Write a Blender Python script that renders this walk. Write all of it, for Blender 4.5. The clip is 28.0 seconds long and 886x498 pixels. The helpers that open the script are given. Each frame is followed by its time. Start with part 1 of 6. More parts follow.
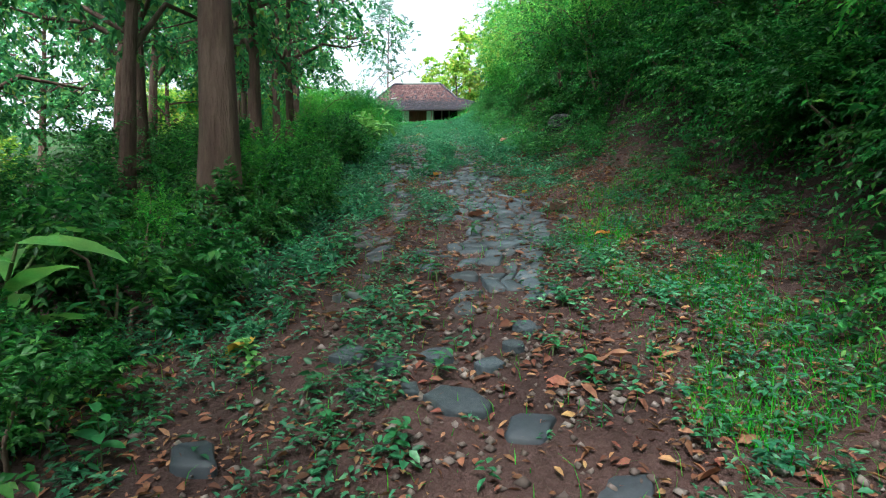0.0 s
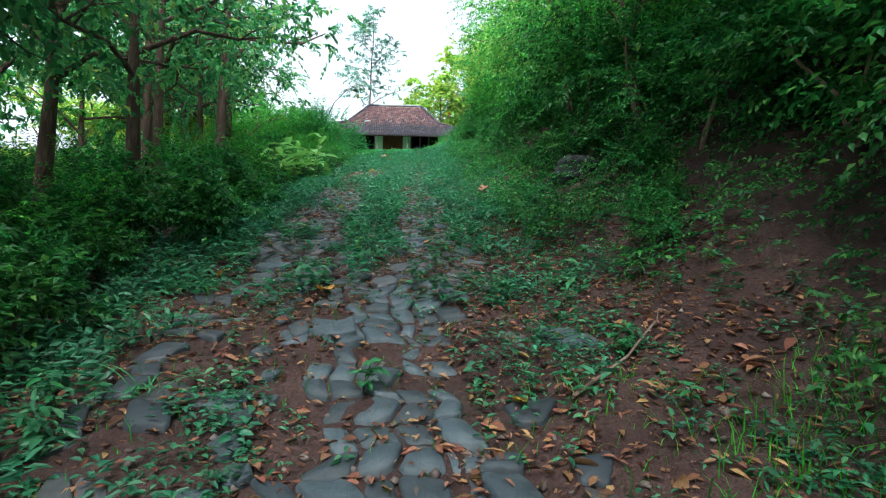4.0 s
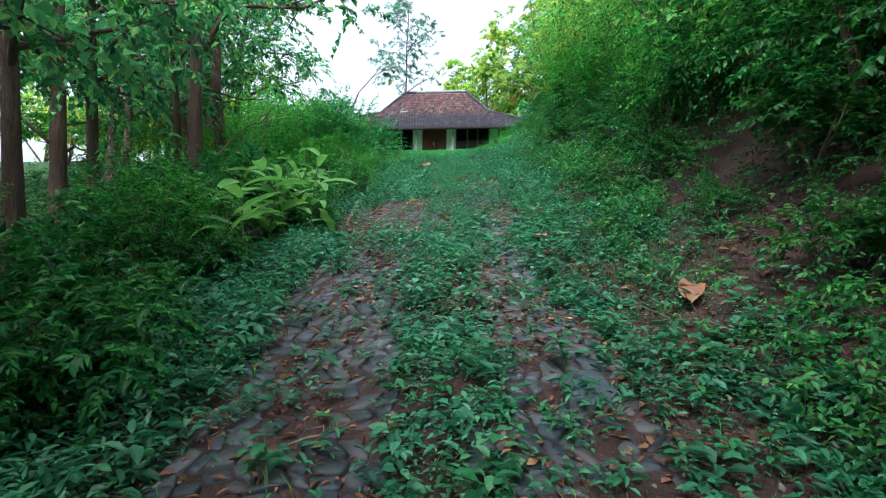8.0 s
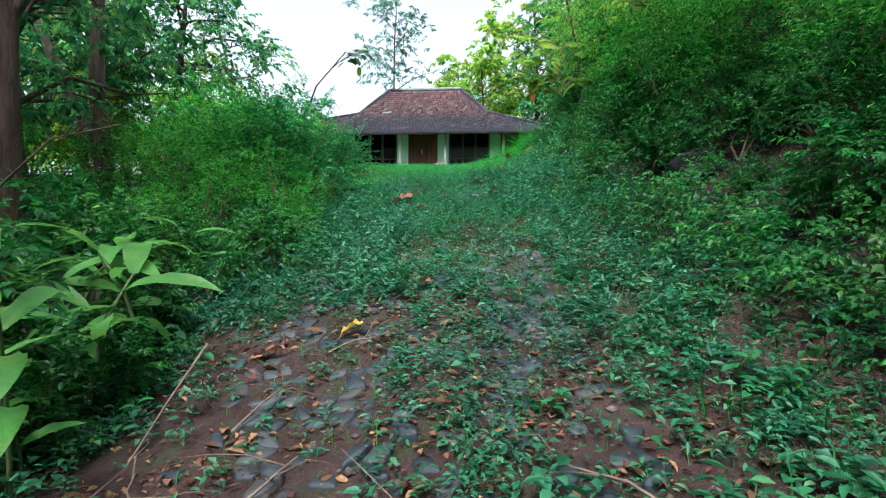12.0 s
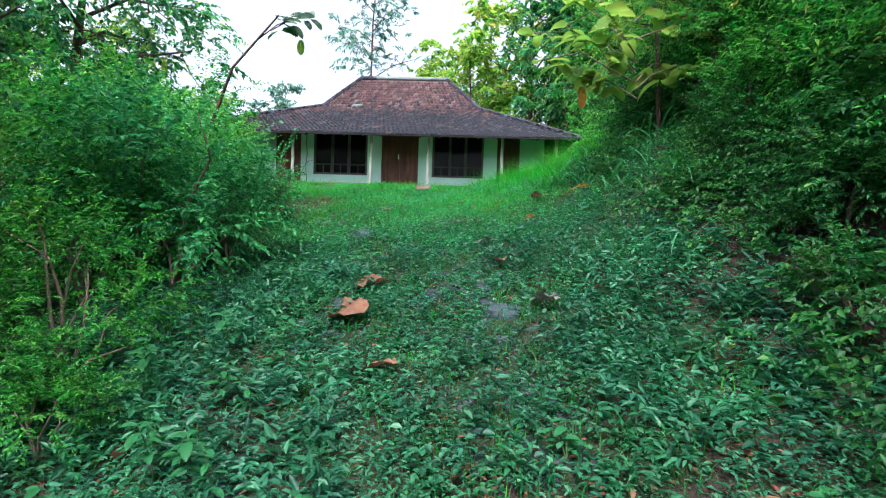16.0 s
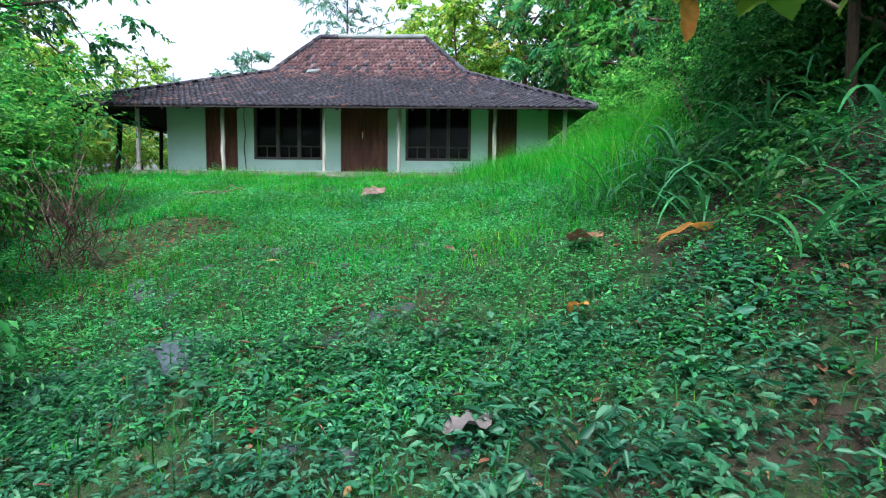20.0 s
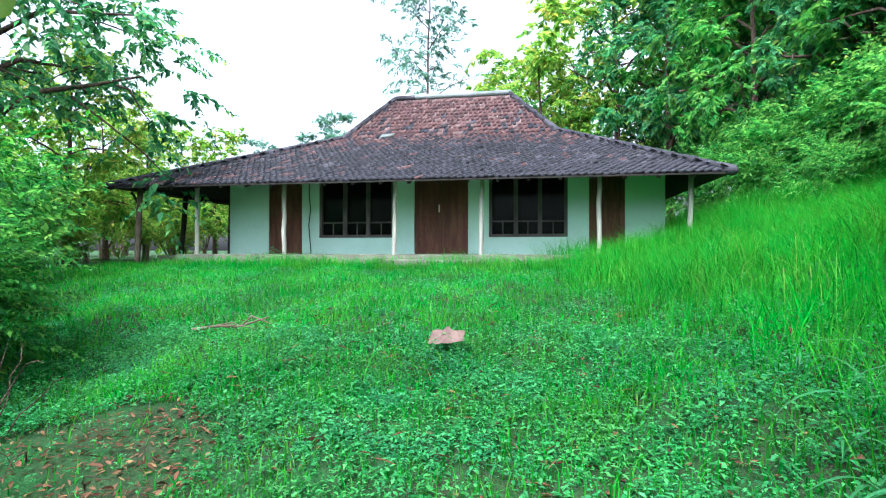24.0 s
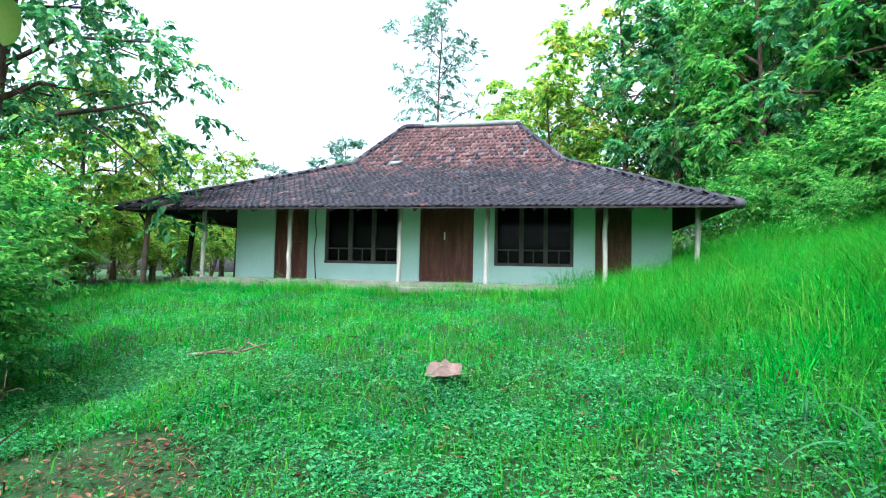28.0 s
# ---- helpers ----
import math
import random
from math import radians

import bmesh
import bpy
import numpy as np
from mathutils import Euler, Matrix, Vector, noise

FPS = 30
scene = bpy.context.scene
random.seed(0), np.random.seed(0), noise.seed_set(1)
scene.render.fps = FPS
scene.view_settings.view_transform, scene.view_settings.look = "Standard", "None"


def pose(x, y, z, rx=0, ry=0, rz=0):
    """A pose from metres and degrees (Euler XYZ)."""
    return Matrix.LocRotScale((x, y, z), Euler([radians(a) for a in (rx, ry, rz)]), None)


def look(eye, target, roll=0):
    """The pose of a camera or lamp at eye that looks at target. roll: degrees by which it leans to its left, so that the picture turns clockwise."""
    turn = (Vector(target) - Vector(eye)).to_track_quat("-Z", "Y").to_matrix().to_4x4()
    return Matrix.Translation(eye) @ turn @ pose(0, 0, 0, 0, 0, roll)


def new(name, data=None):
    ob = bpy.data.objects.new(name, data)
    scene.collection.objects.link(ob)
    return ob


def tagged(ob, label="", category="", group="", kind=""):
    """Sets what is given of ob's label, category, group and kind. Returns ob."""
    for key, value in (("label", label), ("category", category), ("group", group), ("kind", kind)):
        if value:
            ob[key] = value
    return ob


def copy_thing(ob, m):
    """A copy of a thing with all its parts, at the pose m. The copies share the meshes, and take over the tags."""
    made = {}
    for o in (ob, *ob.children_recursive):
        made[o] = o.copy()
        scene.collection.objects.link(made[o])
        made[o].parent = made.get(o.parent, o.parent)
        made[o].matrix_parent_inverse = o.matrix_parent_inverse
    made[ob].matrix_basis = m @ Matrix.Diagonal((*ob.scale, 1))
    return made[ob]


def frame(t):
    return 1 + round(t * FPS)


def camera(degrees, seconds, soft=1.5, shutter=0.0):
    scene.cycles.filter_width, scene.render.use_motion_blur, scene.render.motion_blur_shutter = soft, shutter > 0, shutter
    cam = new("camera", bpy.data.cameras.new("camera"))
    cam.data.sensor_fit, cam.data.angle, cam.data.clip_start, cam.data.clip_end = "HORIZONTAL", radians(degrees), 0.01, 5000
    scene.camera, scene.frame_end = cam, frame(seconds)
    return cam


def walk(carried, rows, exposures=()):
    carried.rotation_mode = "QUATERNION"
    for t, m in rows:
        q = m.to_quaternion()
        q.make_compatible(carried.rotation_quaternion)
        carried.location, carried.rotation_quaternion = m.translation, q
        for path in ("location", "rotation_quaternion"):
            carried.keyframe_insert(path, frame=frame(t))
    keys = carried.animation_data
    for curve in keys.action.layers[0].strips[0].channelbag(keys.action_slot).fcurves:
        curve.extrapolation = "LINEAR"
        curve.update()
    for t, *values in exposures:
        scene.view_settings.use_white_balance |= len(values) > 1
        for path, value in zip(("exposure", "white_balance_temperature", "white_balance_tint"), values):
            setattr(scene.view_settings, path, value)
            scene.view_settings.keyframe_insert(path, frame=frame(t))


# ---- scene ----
cam = camera(80.50, 28.0, soft=1.18)
PATH = [
    (0.0, (3.949, -38.634, -7.021), (3.790, -35.640, -7.119), 0.24),
    (0.5, (3.986, -38.092, -6.863), (3.916, -35.094, -6.959), 0.19),
    (1.0, (4.165, -37.448, -6.694), (4.134, -34.448, -6.745), 0.95),
    (1.5, (4.235, -36.830, -6.524), (4.202, -33.830, -6.527), 1.43),
    (2.0, (4.288, -36.179, -6.371), (4.271, -33.179, -6.358), 1.53),
    (2.5, (4.378, -35.505, -6.195), (4.354, -32.505, -6.184), 2.15),
    (3.0, (4.384, -34.843, -6.040), (4.358, -31.843, -6.010), 2.06),
    (3.5, (4.444, -34.186, -5.902), (4.401, -31.187, -5.864), 1.98),
    (5.5, (4.021, -31.172, -4.936), (3.815, -28.179, -4.914), 0.96),
    (6.0, (3.934, -30.472, -4.766), (3.736, -27.478, -4.738), 0.86),
    (6.5, (3.870, -29.801, -4.580), (3.610, -26.812, -4.575), 1.02),
    (7.0, (3.714, -29.112, -4.384), (3.402, -26.128, -4.389), 1.31),
    (7.5, (3.549, -28.495, -4.262), (3.242, -25.511, -4.277), 0.67),
    (8.0, (3.428, -27.868, -4.093), (3.115, -24.884, -4.142), 0.40),
    (8.5, (3.301, -27.174, -3.906), (2.986, -24.191, -3.952), -0.11),
    (9.0, (3.227, -26.514, -3.744), (2.928, -23.530, -3.816), 0.08),
    (9.5, (3.235, -25.857, -3.565), (2.918, -22.874, -3.635), 0.20),
    (10.0, (3.168, -25.199, -3.373), (2.842, -22.218, -3.443), 0.71),
    (10.5, (3.131, -24.574, -3.255), (2.815, -21.591, -3.317), 1.11),
    (11.0, (3.033, -23.998, -3.107), (2.733, -21.014, -3.158), 1.24),
    (11.5, (2.928, -23.492, -2.980), (2.638, -20.506, -3.029), 0.86),
    (12.0, (2.940, -22.922, -2.866), (2.676, -19.934, -2.910), 0.33),
    (12.5, (2.938, -22.418, -2.756), (2.668, -19.431, -2.813), 0.21),
    (13.0, (2.893, -21.931, -2.585), (2.664, -18.940, -2.641), 0.20),
    (15.5, (2.447, -18.924, -1.717), (2.317, -15.928, -1.788), 1.93),
    (16.0, (2.408, -18.382, -1.520), (2.280, -15.386, -1.615), 1.88),
    (16.5, (2.451, -17.868, -1.468), (2.314, -14.872, -1.525), 1.35),
    (17.0, (2.402, -17.389, -1.339), (2.259, -14.394, -1.446), 1.01),
    (17.5, (2.370, -16.831, -1.271), (2.258, -13.835, -1.379), 0.38),
    (18.0, (2.421, -16.324, -1.179), (2.343, -13.329, -1.324), 0.20),
    (18.5, (2.419, -15.795, -1.150), (2.351, -12.801, -1.323), -0.04),
    (19.0, (2.476, -15.313, -1.045), (2.496, -12.320, -1.245), -0.51),
    (19.5, (2.570, -14.893, -0.910), (2.595, -11.901, -1.135), 0.33),
    (20.0, (2.577, -14.532, -0.787), (2.500, -11.544, -1.042), 0.63),
    (20.5, (2.572, -14.142, -0.645), (2.476, -11.155, -0.898), 1.11),
    (21.0, (2.622, -13.790, -0.506), (2.428, -10.801, -0.666), 0.77),
    (21.5, (2.567, -13.517, -0.417), (2.286, -10.532, -0.528), 0.52),
    (23.5, (2.379, -12.377, -0.019), (1.927, -9.411, -0.050), 0.19),
    (24.0, (2.266, -12.203, 0.086), (1.730, -9.251, 0.095), 0.01),
    (24.5, (2.289, -12.135, 0.059), (1.416, -9.265, 0.086), 0.07),
    (25.0, (2.302, -12.146, 0.066), (1.265, -9.331, 0.097), 0.22),
    (25.5, (2.315, -12.140, 0.086), (1.225, -9.345, 0.115), 0.21),
    (26.0, (2.308, -12.150, 0.086), (1.228, -9.352, 0.143), 0.82),
    (26.5, (2.305, -12.155, 0.107), (1.271, -9.341, 0.215), 1.00),
    (27.0, (2.308, -12.145, 0.113), (1.374, -9.298, 0.254), 0.93),
    (27.5, (2.322, -12.171, 0.115), (1.562, -9.273, 0.267), 1.36),
    (28.0, (2.326, -12.142, 0.124), (1.745, -9.203, 0.282), 1.23),
]
EXPOSURES = [(0.0, 1.58, 5900, 6), (1.0, 1.42, 5850, 5), (2.0, 1.42, 5800, 5), (3.0, 1.36, 5770, 6), (4.0, 1.42, 5750, 6), (6.0, 1.55, 5650, 9), (8.0, 1.3, 5630, 10), (10.0, 1.22, 5630, 10), (13.0, 1.18, 5680, 8), (16.0, 1.25, 5600, 12), (22.0, 1.25, 5560, 14), (24.0, 1.62, 5470, 9), (28.0, 1.65, 5470, 9)]
walk(cam, [(t, look(eye, aim, lean)) for t, eye, aim, lean in PATH], EXPOSURES)

# ---------------------------------------------------------------- light
SUN_AZ, SUN_EL = radians(-168), radians(58)      # high behind the walker, veiled by thin cloud
world = bpy.data.worlds.new("world")
scene.world = world
world.use_nodes = True
wn = world.node_tree.nodes
sky = wn.new("ShaderNodeTexSky")
sky.sky_type = "NISHITA"
sky.sun_disc = False
sky.sun_elevation, sky.sun_rotation = SUN_EL, SUN_AZ
sky.air_density, sky.dust_density, sky.ozone_density = 1.0, 6.0, 0.6
wn["Background"].inputs["Strength"].default_value = 0.15
veil = wn.new("ShaderNodeHueSaturation")          # thin white cloud over the blue
veil.inputs["Saturation"].default_value, veil.inputs["Value"].default_value = 0.22, 1.25
world.node_tree.links.new(sky.outputs[0], veil.inputs["Color"])
world.node_tree.links.new(veil.outputs[0], wn["Background"].inputs[0])
sun = new("sun", bpy.data.lights.new("sun", "SUN"))
sun.data.energy, sun.data.angle, sun.data.color = 1.8, radians(14), (1.0, 0.93, 0.82)
way = Vector((math.sin(SUN_AZ) * math.cos(SUN_EL), math.cos(SUN_AZ) * math.cos(SUN_EL), math.sin(SUN_EL)))
sun.matrix_world = look(way * 60, (0, 0, 0))

rng = np.random.default_rng(7)


# ---------------------------------------------------------------- materials
def nodes_of(name):
    m = bpy.data.materials.new(name)
    m.use_nodes = True
    nt = m.node_tree
    return m, nt.nodes, nt.links, nt.nodes["Principled BSDF"]


def ramp(nd, lk, src, stops):
    r = nd.new("ShaderNodeValToRGB")
    els = r.color_ramp.elements
    while len(els) < len(stops):
        els.new(0.5)
    for e, (pos, col) in zip(els, stops):
        e.position, e.color = pos, (*col, 1)
    lk.new(src, r.inputs[0])
    return r.outputs[0]


def noise_tex(nd, lk, scale, detail=4, rough=0.6, coords="Object", stretch=None):
    tc = nd.new("ShaderNodeTexCoord")
    n = nd.new("ShaderNodeTexNoise")
    n.inputs["Scale"].default_value, n.inputs["Detail"].default_value = scale, detail
    n.inputs["Roughness"].default_value = rough
    src = tc.outputs[coords]
    if stretch:
        mp = nd.new("ShaderNodeMapping")
        mp.inputs["Scale"].default_value = stretch
        lk.new(src, mp.inputs[0])
        src = mp.outputs[0]
    lk.new(src, n.inputs["Vector"])
    return n.outputs["Fac"]


def mix(nd, lk, fac, a, b, mode="MIX"):
    m = nd.new("ShaderNodeMix")
    m.data_type, m.blend_type = "RGBA", mode
    if isinstance(fac, float):
        m.inputs[0].default_value = fac
    else:
        lk.new(fac, m.inputs[0])
    for sock, v in ((m.inputs[6], a), (m.inputs[7], b)):
        if isinstance(v, tuple):
            sock.default_value = (*v, 1)
        else:
            lk.new(v, sock)
    return m.outputs[2]


def bump(nd, lk, bsdf, height, strength, dist=0.02):
    b = nd.new("ShaderNodeBump")
    b.inputs["Strength"].default_value, b.inputs["Distance"].default_value = strength, dist
    lk.new(height, b.inputs["Height"])
    lk.new(b.outputs[0], bsdf.inputs["Normal"])


def mat_leaf(name, stops, rough=0.6, through_light=0.45, patch=0.6, spec=0.3):
    """Foliage: one tint for every leaf, slow patches of growth over the plants, light shining through."""
    m, nd, lk, bs = nodes_of(name)
    geo = nd.new("ShaderNodeNewGeometry")
    (p0, c0), (p1, c1) = stops[0], stops[-1]
    stops = [(p0, tuple(0.6 * v for v in c0)), *stops[1:-1], (p1, tuple(1.2 * v for v in c1))]
    col = ramp(nd, lk, geo.outputs["Random Per Island"], stops)
    big = noise_tex(nd, lk, patch, 2, 0.5)
    dull = nd.new("ShaderNodeHueSaturation")
    lk.new(col, dull.inputs["Color"])
    mr = nd.new("ShaderNodeMapRange")
    mr.inputs[1].default_value, mr.inputs[2].default_value = 0.3, 0.7
    mr.inputs[3].default_value, mr.inputs[4].default_value = 0.65, 1.3
    lk.new(big, mr.inputs[0])
    lk.new(mr.outputs[0], dull.inputs["Value"])
    hue = nd.new("ShaderNodeMapRange")
    hue.inputs[1].default_value, hue.inputs[2].default_value = 0.3, 0.7
    hue.inputs[3].default_value, hue.inputs[4].default_value = 0.472, 0.522
    lk.new(noise_tex(nd, lk, patch * 2.3, 2, 0.5), hue.inputs[0])
    lk.new(hue.outputs[0], dull.inputs["Hue"])
    vein = noise_tex(nd, lk, 60, 2, 0.5)
    c2 = mix(nd, lk, vein, dull.outputs[0], tuple(0.9 * v for v in stops[0][1]), "MIX")
    lk.new(c2, bs.inputs["Base Color"])
    bs.inputs["Roughness"].default_value = rough
    bs.inputs["Specular IOR Level"].default_value = spec
    tr = nd.new("ShaderNodeBsdfTranslucent")
    lk.new(dull.outputs[0], tr.inputs[0])
    ms = nd.new("ShaderNodeMixShader")
    ms.inputs[0].default_value = through_light
    lk.new(bs.outputs[0], ms.inputs[1])
    lk.new(tr.outputs[0], ms.inputs[2])
    lk.new(ms.outputs[0], nd["Material Output"].inputs[0])
    return m


def mat_rough(name, stops, scale=3.0, fine=40.0, rough=0.85, bump_by=0.4, dist=0.02, stretch=None, per_object=0.0, spec=0.3, coords="Object"):
    """Earth, stone, bark, timber, plaster: two scales of mottling and a relief."""
    m, nd, lk, bs = nodes_of(name)
    a = noise_tex(nd, lk, scale, 5, 0.65, coords, stretch)
    b = noise_tex(nd, lk, fine, 4, 0.7, coords, stretch)
    s = nd.new("ShaderNodeMath")
    s.operation = "MULTIPLY_ADD"
    s.inputs[1].default_value = 0.35
    lk.new(b, s.inputs[0])
    sub = nd.new("ShaderNodeMath")
    sub.operation = "MULTIPLY"
    sub.inputs[1].default_value = 0.72
    lk.new(a, sub.inputs[0])
    lk.new(sub.outputs[0], s.inputs[2])
    col = ramp(nd, lk, s.outputs[0], stops)
    if per_object:
        info = nd.new("ShaderNodeObjectInfo")
        hs = nd.new("ShaderNodeHueSaturation")
        mr = nd.new("ShaderNodeMapRange")
        mr.inputs[3].default_value, mr.inputs[4].default_value = 1 - per_object, 1 + per_object
        lk.new(info.outputs["Random"], mr.inputs[0])
        lk.new(mr.outputs[0], hs.inputs["Value"])
        lk.new(col, hs.inputs["Color"])
        col = hs.outputs[0]
    lk.new(col, bs.inputs["Base Color"])
    bs.inputs["Roughness"].default_value = rough
    bs.inputs["Specular IOR Level"].default_value = spec
    bump(nd, lk, bs, b, bump_by, dist)
    return m


def mat_island(name, stops, rough=0.8, fine=30.0, shade=0.5, bump_by=0.3, lichen=None):
    """Many joined pieces, each with a tint of its own."""
    m, nd, lk, bs = nodes_of(name)
    geo = nd.new("ShaderNodeNewGeometry")
    col = ramp(nd, lk, geo.outputs["Random Per Island"], stops)
    n = noise_tex(nd, lk, fine, 5, 0.7)
    c = mix(nd, lk, n, col, tuple(shade * v for v in stops[0][1]))
    if lichen:
        spot = ramp(nd, lk, noise_tex(nd, lk, 13, 3, 0.7), [(0.6, (0, 0, 0)), (0.68, (1, 1, 1))])
        c = mix(nd, lk, spot, c, lichen)
    lk.new(c, bs.inputs["Base Color"])
    bs.inputs["Roughness"].default_value = rough
    bump(nd, lk, bs, n, bump_by, 0.01)
    return m


SOIL = mat_rough("soil", [(0.25, (0.013, 0.0063, 0.0059)), (0.5, (0.0331, 0.0161, 0.0141)), (0.72, (0.0648, 0.035, 0.0303))], 1.6, 30, 0.95, 1.0, 0.04)
sn, sl = SOIL.node_tree.nodes, SOIL.node_tree.links
tcs = sn.new("ShaderNodeTexCoord")
sep = sn.new("ShaderNodeSeparateXYZ")
sl.new(tcs.outputs["Object"], sep.inputs[0])
moss = sn.new("ShaderNodeMapRange")
moss.inputs[1].default_value, moss.inputs[2].default_value, moss.inputs[3].default_value, moss.inputs[4].default_value = -23.0, -9.0, -0.3, 0.75
sl.new(sep.outputs["Y"], moss.inputs[0])
add = sn.new("ShaderNodeMath")
add.use_clamp = True
off = sn.new("ShaderNodeMath")                   # distance to the side of the track
off.operation = "MULTIPLY_ADD"
off.inputs[1].default_value = 0.125
sl.new(sep.outputs["Y"], off.inputs[0])
sl.new(sep.outputs["X"], off.inputs[2])
under = sn.new("ShaderNodeMapRange")
under.inputs[1].default_value, under.inputs[2].default_value, under.inputs[3].default_value, under.inputs[4].default_value = 2.0, 2.9, 0.0, -0.7
sl.new(off.outputs[0], under.inputs[0])
both = sn.new("ShaderNodeMath")
sl.new(moss.outputs[0], both.inputs[0])
sl.new(under.outputs[0], both.inputs[1])
sl.new(both.outputs[0], add.inputs[0])
lump = sn.new("ShaderNodeMapRange")
lump.inputs[1].default_value, lump.inputs[2].default_value, lump.inputs[3].default_value, lump.inputs[4].default_value = 0.35, 0.65, -0.35, 0.4
sl.new(noise_tex(sn, sl, 2.2, 6, 0.7), lump.inputs[0])
sl.new(lump.outputs[0], add.inputs[1])
base = sn["Principled BSDF"].inputs["Base Color"].links[0].from_socket
sl.new(mix(sn, sl, add.outputs[0], base, (0.014, 0.07, 0.014)), sn["Principled BSDF"].inputs["Base Color"])
STONE = mat_rough("path_stone", [(0.25, (0.0087, 0.014, 0.0185)), (0.5, (0.0248, 0.0367, 0.0454)), (0.75, (0.062, 0.0718, 0.0756))], 5, 60, 0.68, 0.5, 0.01, per_object=0.45, spec=0.4)
STONES = mat_island("path_stones", [(0.0, (0.0066, 0.0126, 0.0184)), (0.45, (0.03, 0.039, 0.05)), (0.65, (0.065, 0.05, 0.046)), (0.85, (0.06, 0.065, 0.072)), (1.0, (0.1, 0.105, 0.11))], 0.65, 25)
BARK = mat_rough("bark", [(0.25, (0.026, 0.014, 0.011)), (0.5, (0.08, 0.048, 0.037)), (0.75, (0.18, 0.125, 0.1))], 4, 26, 0.92, 1.0, 0.05, (1, 1, 0.18))
DARK_TWIG = mat_rough("dark_twig", [(0.25, (0.02, 0.01, 0.008)), (0.5, (0.055, 0.028, 0.022)), (0.75, (0.12, 0.075, 0.058))], 4, 40, 0.9, 0.4)
TWIG = mat_rough("dry_twig", [(0.25, (0.056, 0.0333, 0.0253)), (0.5, (0.136, 0.0902, 0.069)), (0.75, (0.224, 0.1805, 0.1495))], 4, 40, 0.9, 0.4)
GREEN_STEM = mat_rough("green_stem", [(0.25, (0.03, 0.05, 0.02)), (0.6, (0.08, 0.11, 0.04)), (0.8, (0.12, 0.1, 0.05))], 4, 40, 0.8, 0.3)
L_COVER = mat_leaf("cover_leaf", [(0.0, (0.0208, 0.1216, 0.0568)), (0.45, (0.04, 0.209, 0.0929)), (0.85, (0.0704, 0.2812, 0.129)), (1.0, (0.144, 0.342, 0.172))], 0.45, 0.38, 1.1, 0.4)
L_SHRUB = mat_leaf("shrub_leaf", [(0.0, (0.0119, 0.088, 0.019)), (0.5, (0.0306, 0.184, 0.0342)), (0.9, (0.0638, 0.28, 0.0475)), (1.0, (0.1445, 0.336, 0.057))], 0.5, 0.45, 0.9, 0.35)
# brighter than the shrub leaf: light on hedges and crowns is in the colour
L_BRIGHT = mat_leaf("bright_leaf", [(0.0, (0.03, 0.22, 0.035)), (0.5, (0.085, 0.39, 0.06)), (1.0, (0.22, 0.5, 0.08))], 0.5, 0.56, 0.9)
L_BUSH = mat_leaf("bush_leaf", [(0.0, (0.017, 0.15, 0.017)), (0.5, (0.05, 0.31, 0.032)), (1.0, (0.14, 0.46, 0.05))], 0.5, 0.48, 0.9, 0.3)
# lifted and bluer: light and haze on the crowns are put into this colour
L_TREE = mat_leaf("tree_leaf", [(0.0, (0.035, 0.18, 0.07)), (0.5, (0.085, 0.34, 0.12)), (0.9, (0.18, 0.48, 0.13)), (1.0, (0.36, 0.48, 0.1))], 0.5, 0.6, 0.4)
# yellow-green leaf with the glow of low sun put into its colour
L_SUN_TINT = mat_leaf("sun_tint_leaf", [(0.0, (0.1, 0.34, 0.035)), (0.5, (0.25, 0.52, 0.06)), (0.85, (0.42, 0.58, 0.08)), (1.0, (0.6, 0.48, 0.1))], 0.6, 0.62, 0.5)
L_GRASS = mat_leaf("grass_blade", [(0.0, (0.022, 0.24, 0.012)), (0.5, (0.04, 0.4, 0.02)), (0.92, (0.075, 0.5, 0.034)), (1.0, (0.24, 0.4, 0.08))], 0.65, 0.5, 0.8, 0.15)
L_YARD = mat_leaf("yard_leaf", [(0.0, (0.026, 0.2, 0.052)), (0.5, (0.048, 0.31, 0.08)), (1.0, (0.12, 0.44, 0.13))], 0.5, 0.4, 0.9, 0.3)
L_DRY = mat_leaf("dry_leaf", [(0.0, (0.1, 0.04, 0.02)), (0.5, (0.24, 0.1, 0.05)), (0.85, (0.34, 0.18, 0.1)), (1.0, (0.42, 0.27, 0.1))], 0.8, 0.15, 3)
PLASTER = mat_rough("mint_plaster", [(0.2, (0.33, 0.5, 0.45)), (0.45, (0.47, 0.68, 0.61)), (0.75, (0.56, 0.76, 0.69))], 0.9, 14, 0.85, 0.15, 0.01)
CONCRETE = mat_rough("concrete", [(0.25, (0.05, 0.055, 0.04)), (0.5, (0.13, 0.13, 0.1)), (0.75, (0.24, 0.23, 0.19))], 2, 30, 0.9, 0.4)
DOOR_WOOD = mat_rough("door_wood", [(0.2, (0.028, 0.01, 0.007)), (0.5, (0.085, 0.028, 0.018)), (0.75, (0.19, 0.08, 0.048))], 2.5, 30, 0.6, 0.3, 0.01, (3, 3, 0.4))
GREY_WOOD = mat_rough("grey_wood", [(0.25, (0.14, 0.13, 0.11)), (0.5, (0.3, 0.29, 0.25)), (0.75, (0.46, 0.45, 0.4))], 3, 40, 0.85, 0.4, 0.01, (3, 3, 0.3), per_object=0.15)
DARK_WOOD = mat_rough("dark_wood", [(0.25, (0.012, 0.01, 0.009)), (0.5, (0.028, 0.023, 0.02)), (0.75, (0.055, 0.045, 0.04))], 3, 40, 0.85, 0.4, 0.01, (3, 3, 0.3))
